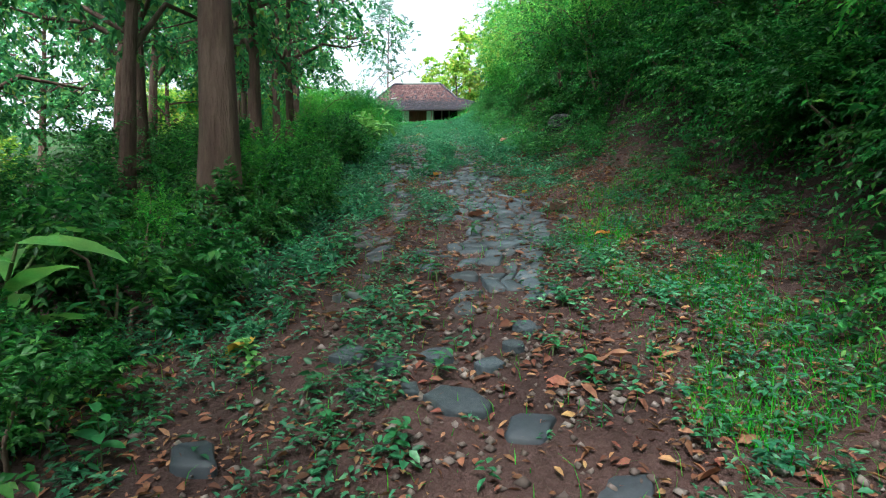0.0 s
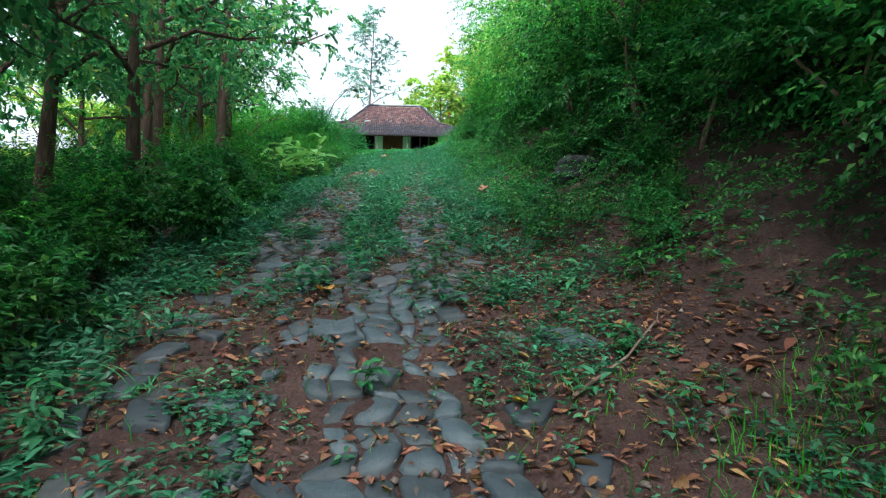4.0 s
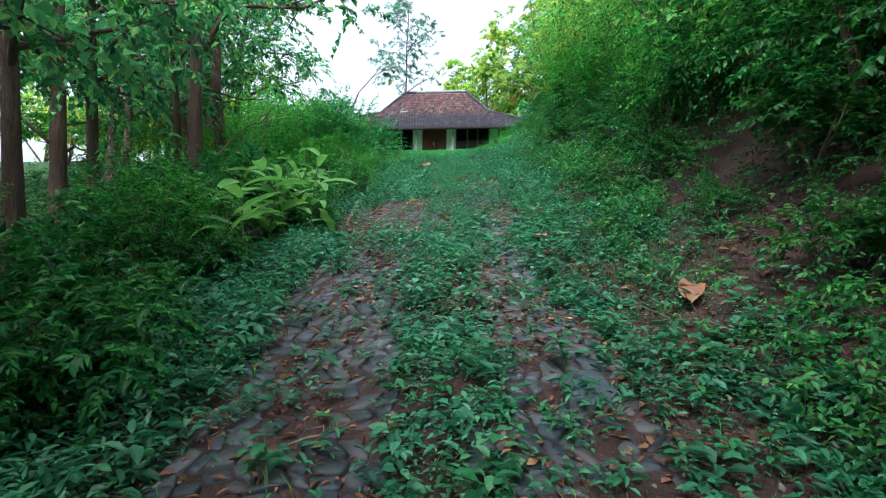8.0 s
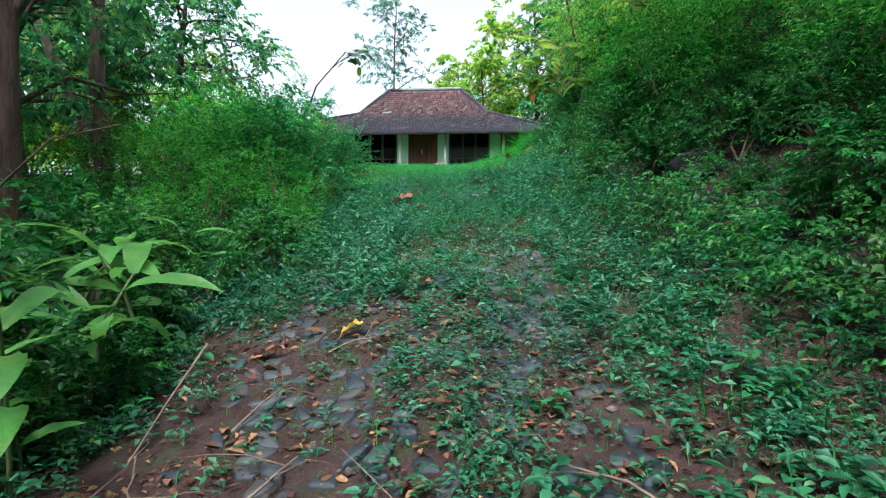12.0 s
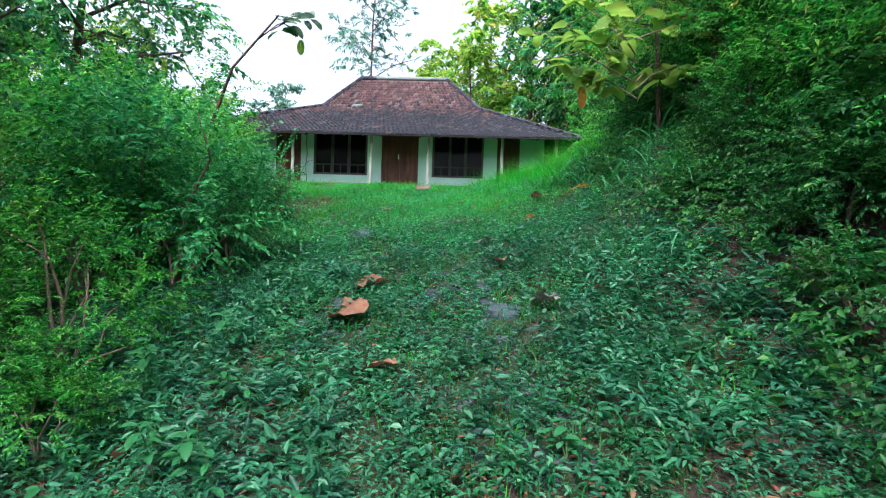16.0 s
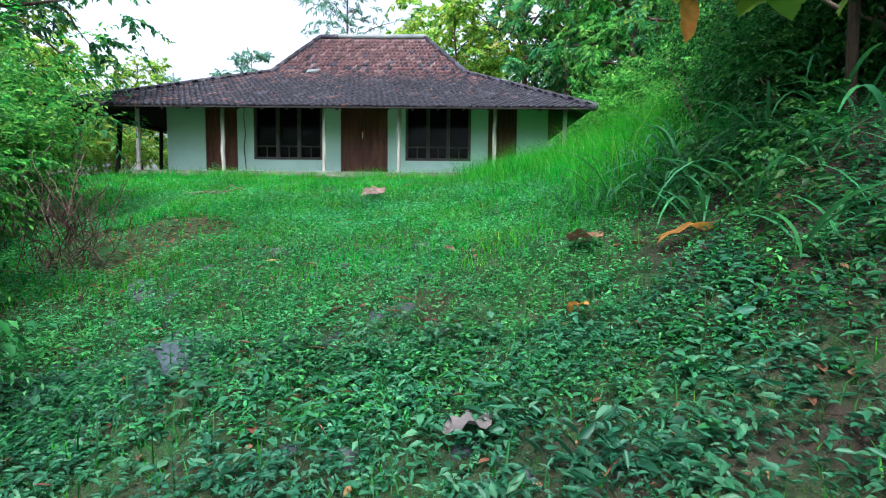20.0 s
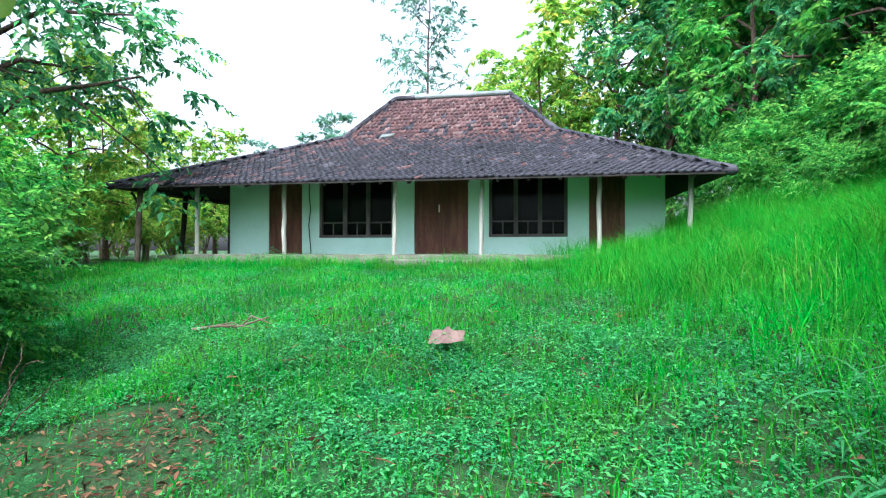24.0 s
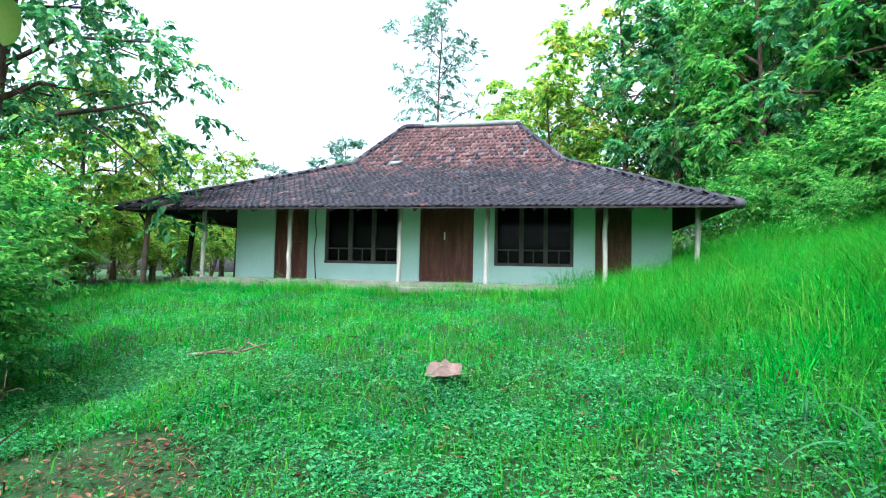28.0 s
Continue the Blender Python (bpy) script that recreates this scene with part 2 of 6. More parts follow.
FRAME_WOOD = mat_rough("window_wood", [(0.25, (0.03, 0.026, 0.027)), (0.5, (0.065, 0.055, 0.055)), (0.75, (0.12, 0.105, 0.1))], 3, 40, 0.7, 0.3)
TILE_RED = mat_island("red_clay_tile", [(0.0, (0.045, 0.02, 0.022)), (0.4, (0.105, 0.04, 0.038)), (0.85, (0.16, 0.072, 0.066)), (1.0, (0.23, 0.15, 0.14))], 0.85, 9, 0.5, lichen=(0.2, 0.16, 0.15))
TILE_DARK = mat_island("mossy_dark_tile", [(0.0, (0.005, 0.005, 0.01)), (0.5, (0.013, 0.012, 0.022)), (0.85, (0.03, 0.026, 0.042)), (1.0, (0.09, 0.08, 0.1))], 0.8, 9, lichen=(0.1, 0.095, 0.125))
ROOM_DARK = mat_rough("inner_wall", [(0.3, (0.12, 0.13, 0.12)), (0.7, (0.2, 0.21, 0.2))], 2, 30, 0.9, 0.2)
mg, ng, lg, GB = nodes_of("window_glass")
GLASS = mg
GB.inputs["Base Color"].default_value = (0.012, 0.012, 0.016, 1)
GB.inputs["Roughness"].default_value = 0.12
GB.inputs["IOR"].default_value = 1.16
GB.inputs["Transmission Weight"].default_value = 0.6
mm, nm, lm, MB = nodes_of("brass")
BRASS = mm
MB.inputs["Base Color"].default_value = (0.7, 0.62, 0.42, 1)
MB.inputs["Metallic"].default_value = 1.0
MB.inputs["Roughness"].default_value = 0.35
ZINC = mat_rough("zinc_cap", [(0.3, (0.07, 0.085, 0.08)), (0.7, (0.2, 0.22, 0.21))], 2, 20, 0.55, 0.2)


# ---------------------------------------------------------------- mesh helpers
def mesh_np(name, verts, faces, mat, smooth=False):
    """A mesh from arrays: faces is a list of (n, k) index arrays."""
    me = bpy.data.meshes.new(name)
    verts = np.asarray(verts, dtype=np.float32)
    faces = [np.asarray(f, dtype=np.int32) for f in faces if len(f)]
    me.vertices.add(len(verts))
    me.vertices.foreach_set("co", verts.ravel())
    loops = np.concatenate([f.ravel() for f in faces])
    counts = np.concatenate([np.full(len(f), f.shape[1], dtype=np.int32) for f in faces])
    me.loops.add(len(loops))
    me.loops.foreach_set("vertex_index", loops)
    me.polygons.add(len(counts))
    me.polygons.foreach_set("loop_start", np.concatenate([[0], np.cumsum(counts)[:-1]]).astype(np.int32))
    me.polygons.foreach_set("loop_total", counts)
    if smooth:
        me.polygons.foreach_set("use_smooth", np.ones(len(counts), dtype=bool))
    me.update(calc_edges=True)
    me.materials.append(mat)
    return me


def join(chunks):
    """Joins (verts, [faces...]) chunks into one."""
    vs, fs, off = [], {}, 0
    for v, flist in chunks:
        vs.append(v)
        for f in flist:
            f = np.asarray(f)
            if len(f):
                fs.setdefault(f.shape[1], []).append(f + off)
        off += len(v)
    return np.concatenate(vs), [np.concatenate(f) for f in fs.values()]


def part(name, bm, material, parent, label=""):
    """Links a bmesh as one mesh object under a thing or a part."""
    me = bpy.data.meshes.new(name)
    bm.to_mesh(me)
    bm.free()
    me.materials.append(material)
    ob = new(name, me)
    ob.parent = parent
    return tagged(ob, label)


def part_np(name, chunk, material, parent, label="", smooth=False):
    ob = new(name, mesh_np(name, chunk[0], chunk[1], material, smooth))
    ob.parent = parent
    return tagged(ob, label)


def thing(name, at, label, category, group="", kind=""):
    ob = new(name)
    ob.empty_display_size = 0.1
    ob.matrix_world = at if isinstance(at, Matrix) else pose(*at)
    return tagged(ob, label, category, group, kind)


def box_bm(x0, y0, z0, x1, y1, z1, bevel=0.0, bm=None):
    bm = bm or bmesh.new()
    vs = bmesh.ops.create_cube(bm, size=1.0)["verts"]
    for v in vs:
        v.co = Vector(((x0 + x1) / 2 + v.co.x * (x1 - x0), (y0 + y1) / 2 + v.co.y * (y1 - y0), (z0 + z1) / 2 + v.co.z * (z1 - z0)))
    if bevel:
        es = list({e for v in vs for e in v.link_edges})
        bmesh.ops.bevel(bm, geom=es, offset=bevel, segments=2, affect="EDGES", profile=0.6)
    return bm


def unit(a):
    return a / np.maximum(np.linalg.norm(a, axis=-1, keepdims=True), 1e-9)


def tube(points, radii, sides=7, wob=0.0):
    """A tapered limb along a line of points."""
    pts = np.asarray(points, float)
    rad = np.asarray(radii, float)
    n = len(pts)
    tan = unit(np.gradient(pts, axis=0))
    ref = np.array([0.31, 0.9, 0.1])
    u = unit(np.cross(tan, ref))
    v = np.cross(tan, u)
    ang = np.linspace(0, 2 * np.pi, sides, endpoint=False)
    r = rad[:, None] * (1 + wob * rng.standard_normal((n, sides)))
    ring = pts[:, None, :] + r[..., None] * (np.cos(ang)[None, :, None] * u[:, None, :] + np.sin(ang)[None, :, None] * v[:, None, :])
    idx = np.arange(n * sides).reshape(n, sides)
    nx = np.roll(idx, -1, axis=1)
    q = np.stack([idx[:-1], nx[:-1], nx[1:], idx[1:]], axis=-1).reshape(-1, 4)
    caps = np.stack([idx[-1], nx[-1], np.full(sides, n * sides)], axis=-1)
    return np.concatenate([ring.reshape(-1, 3), pts[-1:] + tan[-1:] * rad[-1]]), [q, caps]


def leaf_set(base, along, normal, length, width, shape=6, droop=0.2):
    """Leaves as folded blades: base points, directions, upper sides, lengths and widths."""
    n = len(base)
    d = unit(along)
    s = unit(np.cross(d, normal))
    nn = np.cross(s, d)
    L, W = length[:, None], width[:, None]
    tip = base + d * L - nn * L * droop
    up = nn * W * 0.16
    if shape == 4:
        a = base + d * L * 0.45 + s * W * 0.5 + up
        b = base + d * L * 0.45 - s * W * 0.5 + up
        v = np.stack([base, a, tip, b], axis=1).reshape(-1, 3)
        i = np.arange(n)[:, None] * 4
        return v, [np.concatenate([i + [0, 1, 2], i + [0, 2, 3]])]
    m = base + d * L * 0.35
    k = base + d * L * 0.72 - nn * L * droop * 0.4
    v = np.stack([base, m + s * W * 0.5 + up, k + s * W * 0.36 + up, tip, k - s * W * 0.36 + up, m - s * W * 0.5 + up], axis=1).reshape(-1, 3)
    i = np.arange(n)[:, None] * 6
    return v, [np.concatenate([i + [0, 1, 2, 3], i + [0, 3, 4, 5]])]


def rand_dirs(n):
    return unit(rng.standard_normal((n, 3)))


def sprays(start, way, length, per, leaf, aspect=0.45, shape=4, sag=0.35):
    """Leafy twigs: leaves in two ranks along lines that arch over and sag at the tip."""
    n = len(start)
    d = unit(way)
    k = np.linspace(0.12, 1.0, per)[None, :, None]
    L = np.asarray(length)[:, None, None]
    g = (sag * rng.uniform(0.4, 1.5, n))[:, None, None]
    down = np.array([0, 0, -1.0])
    pts = start[:, None, :] + d[:, None, :] * L * k + down * g * L * k ** 2
    tan = unit(d[:, None, :] + 2 * down * g * k)
    side = unit(np.cross(tan, np.array([0, 0, 1.0]) + 0.25 * rng.standard_normal((n, 1, 3))))
    sgn = np.where(np.arange(per) % 2, 1.0, -1.0)[None, :, None]
    turn = rng.uniform(0.25, 1.0, (n, per, 1))
    along = tan * turn + side * sgn * rng.uniform(0.6, 1.0, (n, per, 1)) + 0.25 * rng.standard_normal((n, per, 3)) + down * 0.18
    up = np.array([0, 0, 1.0]) + 0.4 * rng.standard_normal((n, per, 3))
    size = (leaf * rng.uniform(0.6, 1.3, (n, per)) * (1.08 - 0.35 * k[..., 0])).ravel()
    return leaf_set(pts.reshape(-1, 3), along.reshape(-1, 3), up.reshape(-1, 3), size, size * aspect * rng.uniform(0.8, 1.2, n * per), shape, 0.22)


# ---------------------------------------------------------------- lie of the land
KY = np.array([-400, -120, -60, -38, -32, -26, -20, -15, -11, -7, -1.3, 14, 60, 400.0])
KZ = np.array([-30, -20, -13.2, -8.45, -6.78, -5.2, -3.66, -2.42, -1.32, -0.62, -0.22, -0.2, -0.4, 0.0])
XY = np.array([-400, -60, -38, -32, -25, -20, -15, -11.5, -7, 0, 400.0])
XC = np.array([4.0, 4.0, 3.9, 4.15, 3.1, 2.8, 2.1, 1.6, 0.8, 0.2, 0.2])


def path_x(y):
    return np.interp(y, XY, XC)


def softplus(v, k=3.0):
    return np.logaddexp(0, v * k) / k


def land(x, y):
    """Height of the ground: the climb of the path, the bank above it and the fall below it."""
    x, y = np.asarray(x, float), np.asarray(y, float)
    z = (np.interp(y - 0.8, KY, KZ) + np.interp(y, KY, KZ) + np.interp(y + 0.8, KY, KZ)) / 3
    d = x - path_x(y)
    far = np.clip((-y - 5) / 8, 0, 1)
    foot = np.interp(y, [-33, -28, -20, -12], [2.55, 2.05, 1.95, 1.75])
    rise = np.minimum(softplus(d - foot), 5) * 0.75 * far + softplus(d - 3.2, 1.5) * 0.3 * (1 - far) * (np.abs(d) < 60)
    rise = np.minimum(rise, 5) + 0.1 * np.clip(d, -1.8, 2.0) * np.clip((y + 22) / 2, 0, 1) * np.clip((-9.5 - y) / 2, 0, 1)
    fall = np.minimum(softplus(-d - 1.5), 9) * 0.22 * far
    rough = 0.05 * np.sin(x * 2.1 + 1.3 * np.sin(y * 0.9)) * np.sin(y * 1.7) + 0.025 * np.sin(x * 5.3 + y * 3.1)
    rough = rough * np.clip((-y - 1.2) / 2, 0, 1)
    return z + rise - fall + rough


def axis(fine0, fine1, step, grow, far):
    a = list(np.arange(fine0, fine1, step))
    s, lo, hi = step, fine0, fine1
    while hi < far:
        s *= grow
        hi += s
        lo -= s
        a.append(hi)
        a.insert(0, lo)
    return np.array(a)


gx, gy = axis(-5, 9, 0.16, 1.22, 500), axis(-42, 0.5, 0.16, 1.22, 500)
MX, MY = np.meshgrid(gx, gy)
gv = np.stack([MX, MY, land(MX, MY)], axis=-1).reshape(-1, 3)
near = (np.abs(gv[:, 0] - path_x(gv[:, 1])) < 5) & (gv[:, 1] > -42) & (gv[:, 1] < -1)
gv[:, 2] += np.where(near, 0.012 * rng.standard_normal(len(gv)), 0)
gi = np.arange(len(gv)).reshape(MX.shape)
gq = np.stack([gi[:-1, :-1], gi[:-1, 1:], gi[1:, 1:], gi[1:, :-1]], axis=-1).reshape(-1, 4)
ground = new("ground", mesh_np("ground", gv, [gq], SOIL, True))
tagged(ground, "red-brown bare earth of a sloping overgrown hillside", "ground", kind="structure")


# ---------------------------------------------------------------- the house
house = thing("house", (0, 0, 0), "single-storey village house with mint plaster walls and a tiled hipped roof", "house")
WX0, WX1, WY1, WT = -5.49, 5.02, 9.4, 0.15
EAVE_Z, EAVE_Y, BREAK_Y, BREAK_Z, RIDGE_Y, RIDGE_Z = 1.56, -1.62, 3.25, 3.52, 4.75, 5.12
EX0, EX1, EY1 = -7.5, 5.83, 11.1
BX0, BX1, BY1 = -3.68, 2.8, 6.25
RX0, RX1 = -2.4, 1.34


def roof_z(y):
    return EAVE_Z + (BREAK_Z - EAVE_Z) * (y - EAVE_Y) / (BREAK_Y - EAVE_Y)


# front wall: piers, spandrels and lintels round the real openings
OPENINGS = [("side_door", -4.42, -3.52, 0.0, 2.02), ("window", -3.06, -1.15, 0.40, 1.98), ("main_door", -0.65, 0.65, 0.0, 2.05),
            ("window", 1.14, 2.93, 0.40, 1.98), ("side_door", 3.4, 4.18, 0.0, 2.02)]
x = WX0
for kind_of, x0, x1, z0, z1 in OPENINGS + [("end", WX1, WX1, 0, 0)]:
    part("wall_pier", box_bm(x, 0, -0.3, x0, WT, 2.13), PLASTER, house, "mint green plaster wall, stained near the floor")
    if z0 > 0:
        part("wall_apron", box_bm(x0, 0, -0.3, x1, WT, z0), PLASTER, house, "mint green plaster below a window")
    if x1 > x0:
        part("lintel", box_bm(x0, 0, z1, x1, WT, 2.13), PLASTER, house)
    x = x1
bm = box_bm(WX0, WT, -0.3, WX0 + WT, WY1, 2.3)
part("end_wall", bm, PLASTER, house, "mint green plaster gable-end wall beside the open porch")
bm = box_bm(WX1 - WT, WT, -0.3, WX1, WY1, 2.3)
part("end_wall", bm, PLASTER, house)
bm = box_bm(WX0, WY1, -0.3, WX1, WY1 + WT, 2.35)
part("back_wall", bm, PLASTER, house)
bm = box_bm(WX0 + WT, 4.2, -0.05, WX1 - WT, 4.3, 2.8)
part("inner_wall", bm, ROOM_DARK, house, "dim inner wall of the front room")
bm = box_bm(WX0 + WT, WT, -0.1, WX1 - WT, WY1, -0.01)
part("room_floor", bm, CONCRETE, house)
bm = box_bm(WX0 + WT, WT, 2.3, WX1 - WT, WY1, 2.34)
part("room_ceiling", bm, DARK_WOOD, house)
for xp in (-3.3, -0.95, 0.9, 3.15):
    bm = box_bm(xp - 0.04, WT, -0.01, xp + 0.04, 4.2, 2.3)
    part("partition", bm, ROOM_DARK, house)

# floor slab of the veranda with a broken front edge
bm = bmesh.new()
n = 46
xs = np.linspace(-5.95, 5.75, n)
ys = -1.42 + 0.05 * rng.standard_normal(n)
top = [bm.verts.new((a, b, 0.0)) for a, b in zip(xs, ys)]
low = [bm.verts.new((a, b - 0.03, -0.5)) for a, b in zip(xs, ys)]
back = [bm.verts.new((a, 0.0, 0.0)) for a in xs]
for i in range(n - 1):
    bm.faces.new((top[i], top[i + 1], back[i + 1], back[i]))
    bm.faces.new((low[i], low[i + 1], top[i + 1], top[i]))
side = [bm.verts.new((xs[0], 0, -0.5)), bm.verts.new((xs[-1], 0, -0.5))]
bm.faces.new((low[0], top[0], back[0], side[0]))
bm.faces.new((top[-1], low[-1], side[1], back[-1]))
part("veranda_floor", bm, CONCRETE, house, "worn concrete veranda slab with a crumbling edge")
bm = box_bm(-7.6, 0.0, -0.45, WX0, 6.0, -0.04, 0.02)
part("porch_floor", bm, CONCRETE, house, "low concrete floor under the open end of the roof")
bm = box_bm(-0.95, -1.9, -0.35, 1.25, -1.46, -0.1, 0.03)
part("front_step", bm, CONCRETE, house, "cracked concrete step before the main door")


def framed_door(x0, x1, z1, leaves):
    """A boarded door in its frame, with panels and a handle."""
    bm = bmesh.new()
    f = 0.06
    box_bm(x0, 0.03, 0, x0 + f, 0.13, z1, 0.004, bm)
    box_bm(x1 - f, 0.03, 0, x1, 0.13, z1, 0.004, bm)
    box_bm(x0 + f, 0.03, z1 - f, x1 - f, 0.13, z1, 0.004, bm)
    door = part("door", bm, DOOR_WOOD, house, "brown wooden door, closed, weathered pale at the foot")
    w = (x1 - x0 - 2 * f) / leaves
    for i in range(leaves):
        a = x0 + f + i * w + 0.004
        b = a + w - 0.008
        bm = bmesh.new()
        s = 0.085
        box_bm(a, 0.055, 0.015, a + s, 0.1, z1 - f - 0.005, 0.003, bm)
        box_bm(b - s, 0.055, 0.015, b, 0.1, z1 - f - 0.005, 0.003, bm)
        for z0, z2 in ((0.015, 0.17), (0.93, 1.06), (z1 - f - 0.14, z1 - f - 0.005)):
            box_bm(a + s, 0.056, z0, b - s, 0.099, z2, 0.002, bm)
        part("door_leaf", bm, DOOR_WOOD, door)
        for z0, z2 in ((0.17, 0.93), (1.06, z1 - f - 0.14)):
            bm = box_bm(a + s, 0.07, z0, b - s, 0.09, z2, 0.006)
            part("panel", bm, DOOR_WOOD, door)
    if leaves == 2:
        c = (x0 + x1) / 2 - 0.05
        bm = box_bm(c - 0.014, 0.03, 1.0, c + 0.014, 0.056, 1.18, 0.006)
        part("handle", bm, BRASS, door, "pale brass pull handle and plate")
    return door


def framed_window(x0, x1, z0, z1, casements=3):
    """A wide window: frame, mullions, a low row of bars and dark panes."""
    f = 0.07
    bm = bmesh.new()
    box_bm(x0, -0.015, z0, x1, 0.12, z0 + f, 0.004, bm)
    box_bm(x0, 0.0, z1 - f, x1, 0.12, z1, 0.004, bm)
    box_bm(x0, 0.0, z0 + f, x0 + f, 0.12, z1 - f, 0.004, bm)
    box_bm(x1 - f, 0.0, z0 + f, x1, 0.12, z1 - f, 0.004, bm)
    win = part("window", bm, FRAME_WOOD, house, "wide wooden window with three dark casements")
    w = (x1 - x0 - 2 * f) / casements
    for i in range(1, casements):
        c = x0 + f + i * w
        bm = box_bm(c - 0.05, 0.005, z0 + f, c + 0.05, 0.115, z1 - f, 0.004)
        part("mullion", bm, FRAME_WOOD, win)
    for i in range(casements):
        a = x0 + f + i * w + (0.05 if i else 0)
        b = x0 + f + (i + 1) * w - (0.05 if i < casements - 1 else 0)
        zr = z0 + f + 0.3
        bm = box_bm(a, 0.045, zr - 0.018, b, 0.08, zr + 0.018, 0.003)
        part("rail", bm, FRAME_WOOD, win)
        bm = box_bm((a + b) / 2 - 0.012, 0.05, z0 + f, (a + b) / 2 + 0.012, 0.075, zr - 0.018, 0.003)
        part("bar", bm, FRAME_WOOD, win)
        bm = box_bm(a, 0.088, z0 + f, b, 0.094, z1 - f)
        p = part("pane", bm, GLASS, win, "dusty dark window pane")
        p.visible_shadow = False
    return win


for kind_of, x0, x1, z0, z1 in OPENINGS:
    if kind_of == "window":
        framed_window(x0, x1, z0, z1)
    else:
        framed_door(x0, x1, z1, 2 if kind_of == "main_door" else 1)

# veranda posts, thin and out of true
POSTS = [(-5.65, -1.08, GREY_WOOD, 0.1, -0.12), (-3.45, -1.08, GREY_WOOD, 0.02, 0.0), (-0.84, -1.08, GREY_WOOD, 0.02, 0.02), (1.08, -1.08, GREY_WOOD, -0.02, 0.03),
         (3.5, -1.08, GREY_WOOD, 0.0, 0.02), (5.23, -1.08, GREY_WOOD, 0.02, 0.04)]
for px, py, m, lean, top_lean in POSTS:
    zt = roof_z(py) - 0.14
    zs = np.linspace(-0.02 if px > -5.9 else -0.3, zt, 7)
    if px > 5:
        zs = np.linspace(-0.4, zt, 7)
    k = (zs - zs[0]) / (zs[-1] - zs[0])
    pts = np.stack([px - lean * 0 + (lean + top_lean) * 0.5 * k + 0.008 * rng.standard_normal(7), np.full(7, py), zs], axis=1)
    part_np("post", tube(pts, np.full(7, 0.052), 6, 0.05), m, house, "slim grey timber veranda post", True)
OPEN_POSTS = [(-7.35, -1.0, TWIG, 0.07, 0.1), (-7.3, 0.5, DARK_WOOD, 0.07, 0.18), (-7.3, 2.8, DARK_WOOD, 0.06, 0.06), (-7.3, 5.6, DARK_WOOD, 0.06, 0.0)]
for px, py, m, r, lean in OPEN_POSTS:
    zt = 1.55 if py < 0 else 1.6
    zs = np.linspace(-0.5, zt, 7)
    pts = np.stack([px + lean * (zs + 0.5) / 2, np.full(7, py), zs], axis=1)
    part_np("post", tube(pts, np.full(7, r), 7, 0.06), m, house, "rough round porch post, leaning a little", True)
bm = bmesh.new()
part_np("brace", tube([(-7.24, -1.0, 1.1), (-7.05, -1.0, 1.32), (-6.82, -1.0, 1.6)], [0.035, 0.035, 0.035], 6), DARK_WOOD, house, "short slanted brace at the corner post")
bm.free()
part_np("brace", tube([(-7.28, -1.0, 1.15), (-7.36, -1.02, 1.35), (-7.45, -1.05, 1.5)], [0.03, 0.03, 0.03], 6), DARK_WOOD, house)
# beams over the posts, rafters under the tiles
bm = box_bm(-7.45, -1.13, roof_z(-1.08) - 0.16, 5.7, -1.03, roof_z(-1.08) - 0.06, 0.008)
part("beam", bm, DARK_WOOD, house, "dark wall plate carried by the veranda posts")
bm = box_bm(-7.4, -1.0, 1.55, -7.28, 9.5, 1.65, 0.008)
part("beam", bm, DARK_WOOD, house)
for i, xr in enumerate(np.arange(-6.6, 5.6, 0.62)):
    bm = bmesh.new()
    y1 = 0.05
    vs = [bm.verts.new(c) for c in ((xr - .03, EAVE_Y + .06, roof_z(EAVE_Y + .06) - .1), (xr + .03, EAVE_Y + .06, roof_z(EAVE_Y + .06) - .1), (xr + .03, EAVE_Y + .06, roof_z(EAVE_Y + .06) - .03), (xr - .03, EAVE_Y + .06, roof_z(EAVE_Y + .06) - .03),
                                 (xr - .03, y1, roof_z(y1) - .1), (xr + .03, y1, roof_z(y1) - .1), (xr + .03, y1, roof_z(y1) - .03), (xr - .03, y1, roof_z(y1) - .03))]
    for f in ((0, 1, 2, 3), (4, 7, 6, 5), (0, 4, 5, 1), (1, 5, 6, 2), (2, 6, 7, 3), (3, 7, 4, 0)):
        bm.faces.new([vs[k] for k in f])
    part("rafter", bm, DARK_WOOD, house)

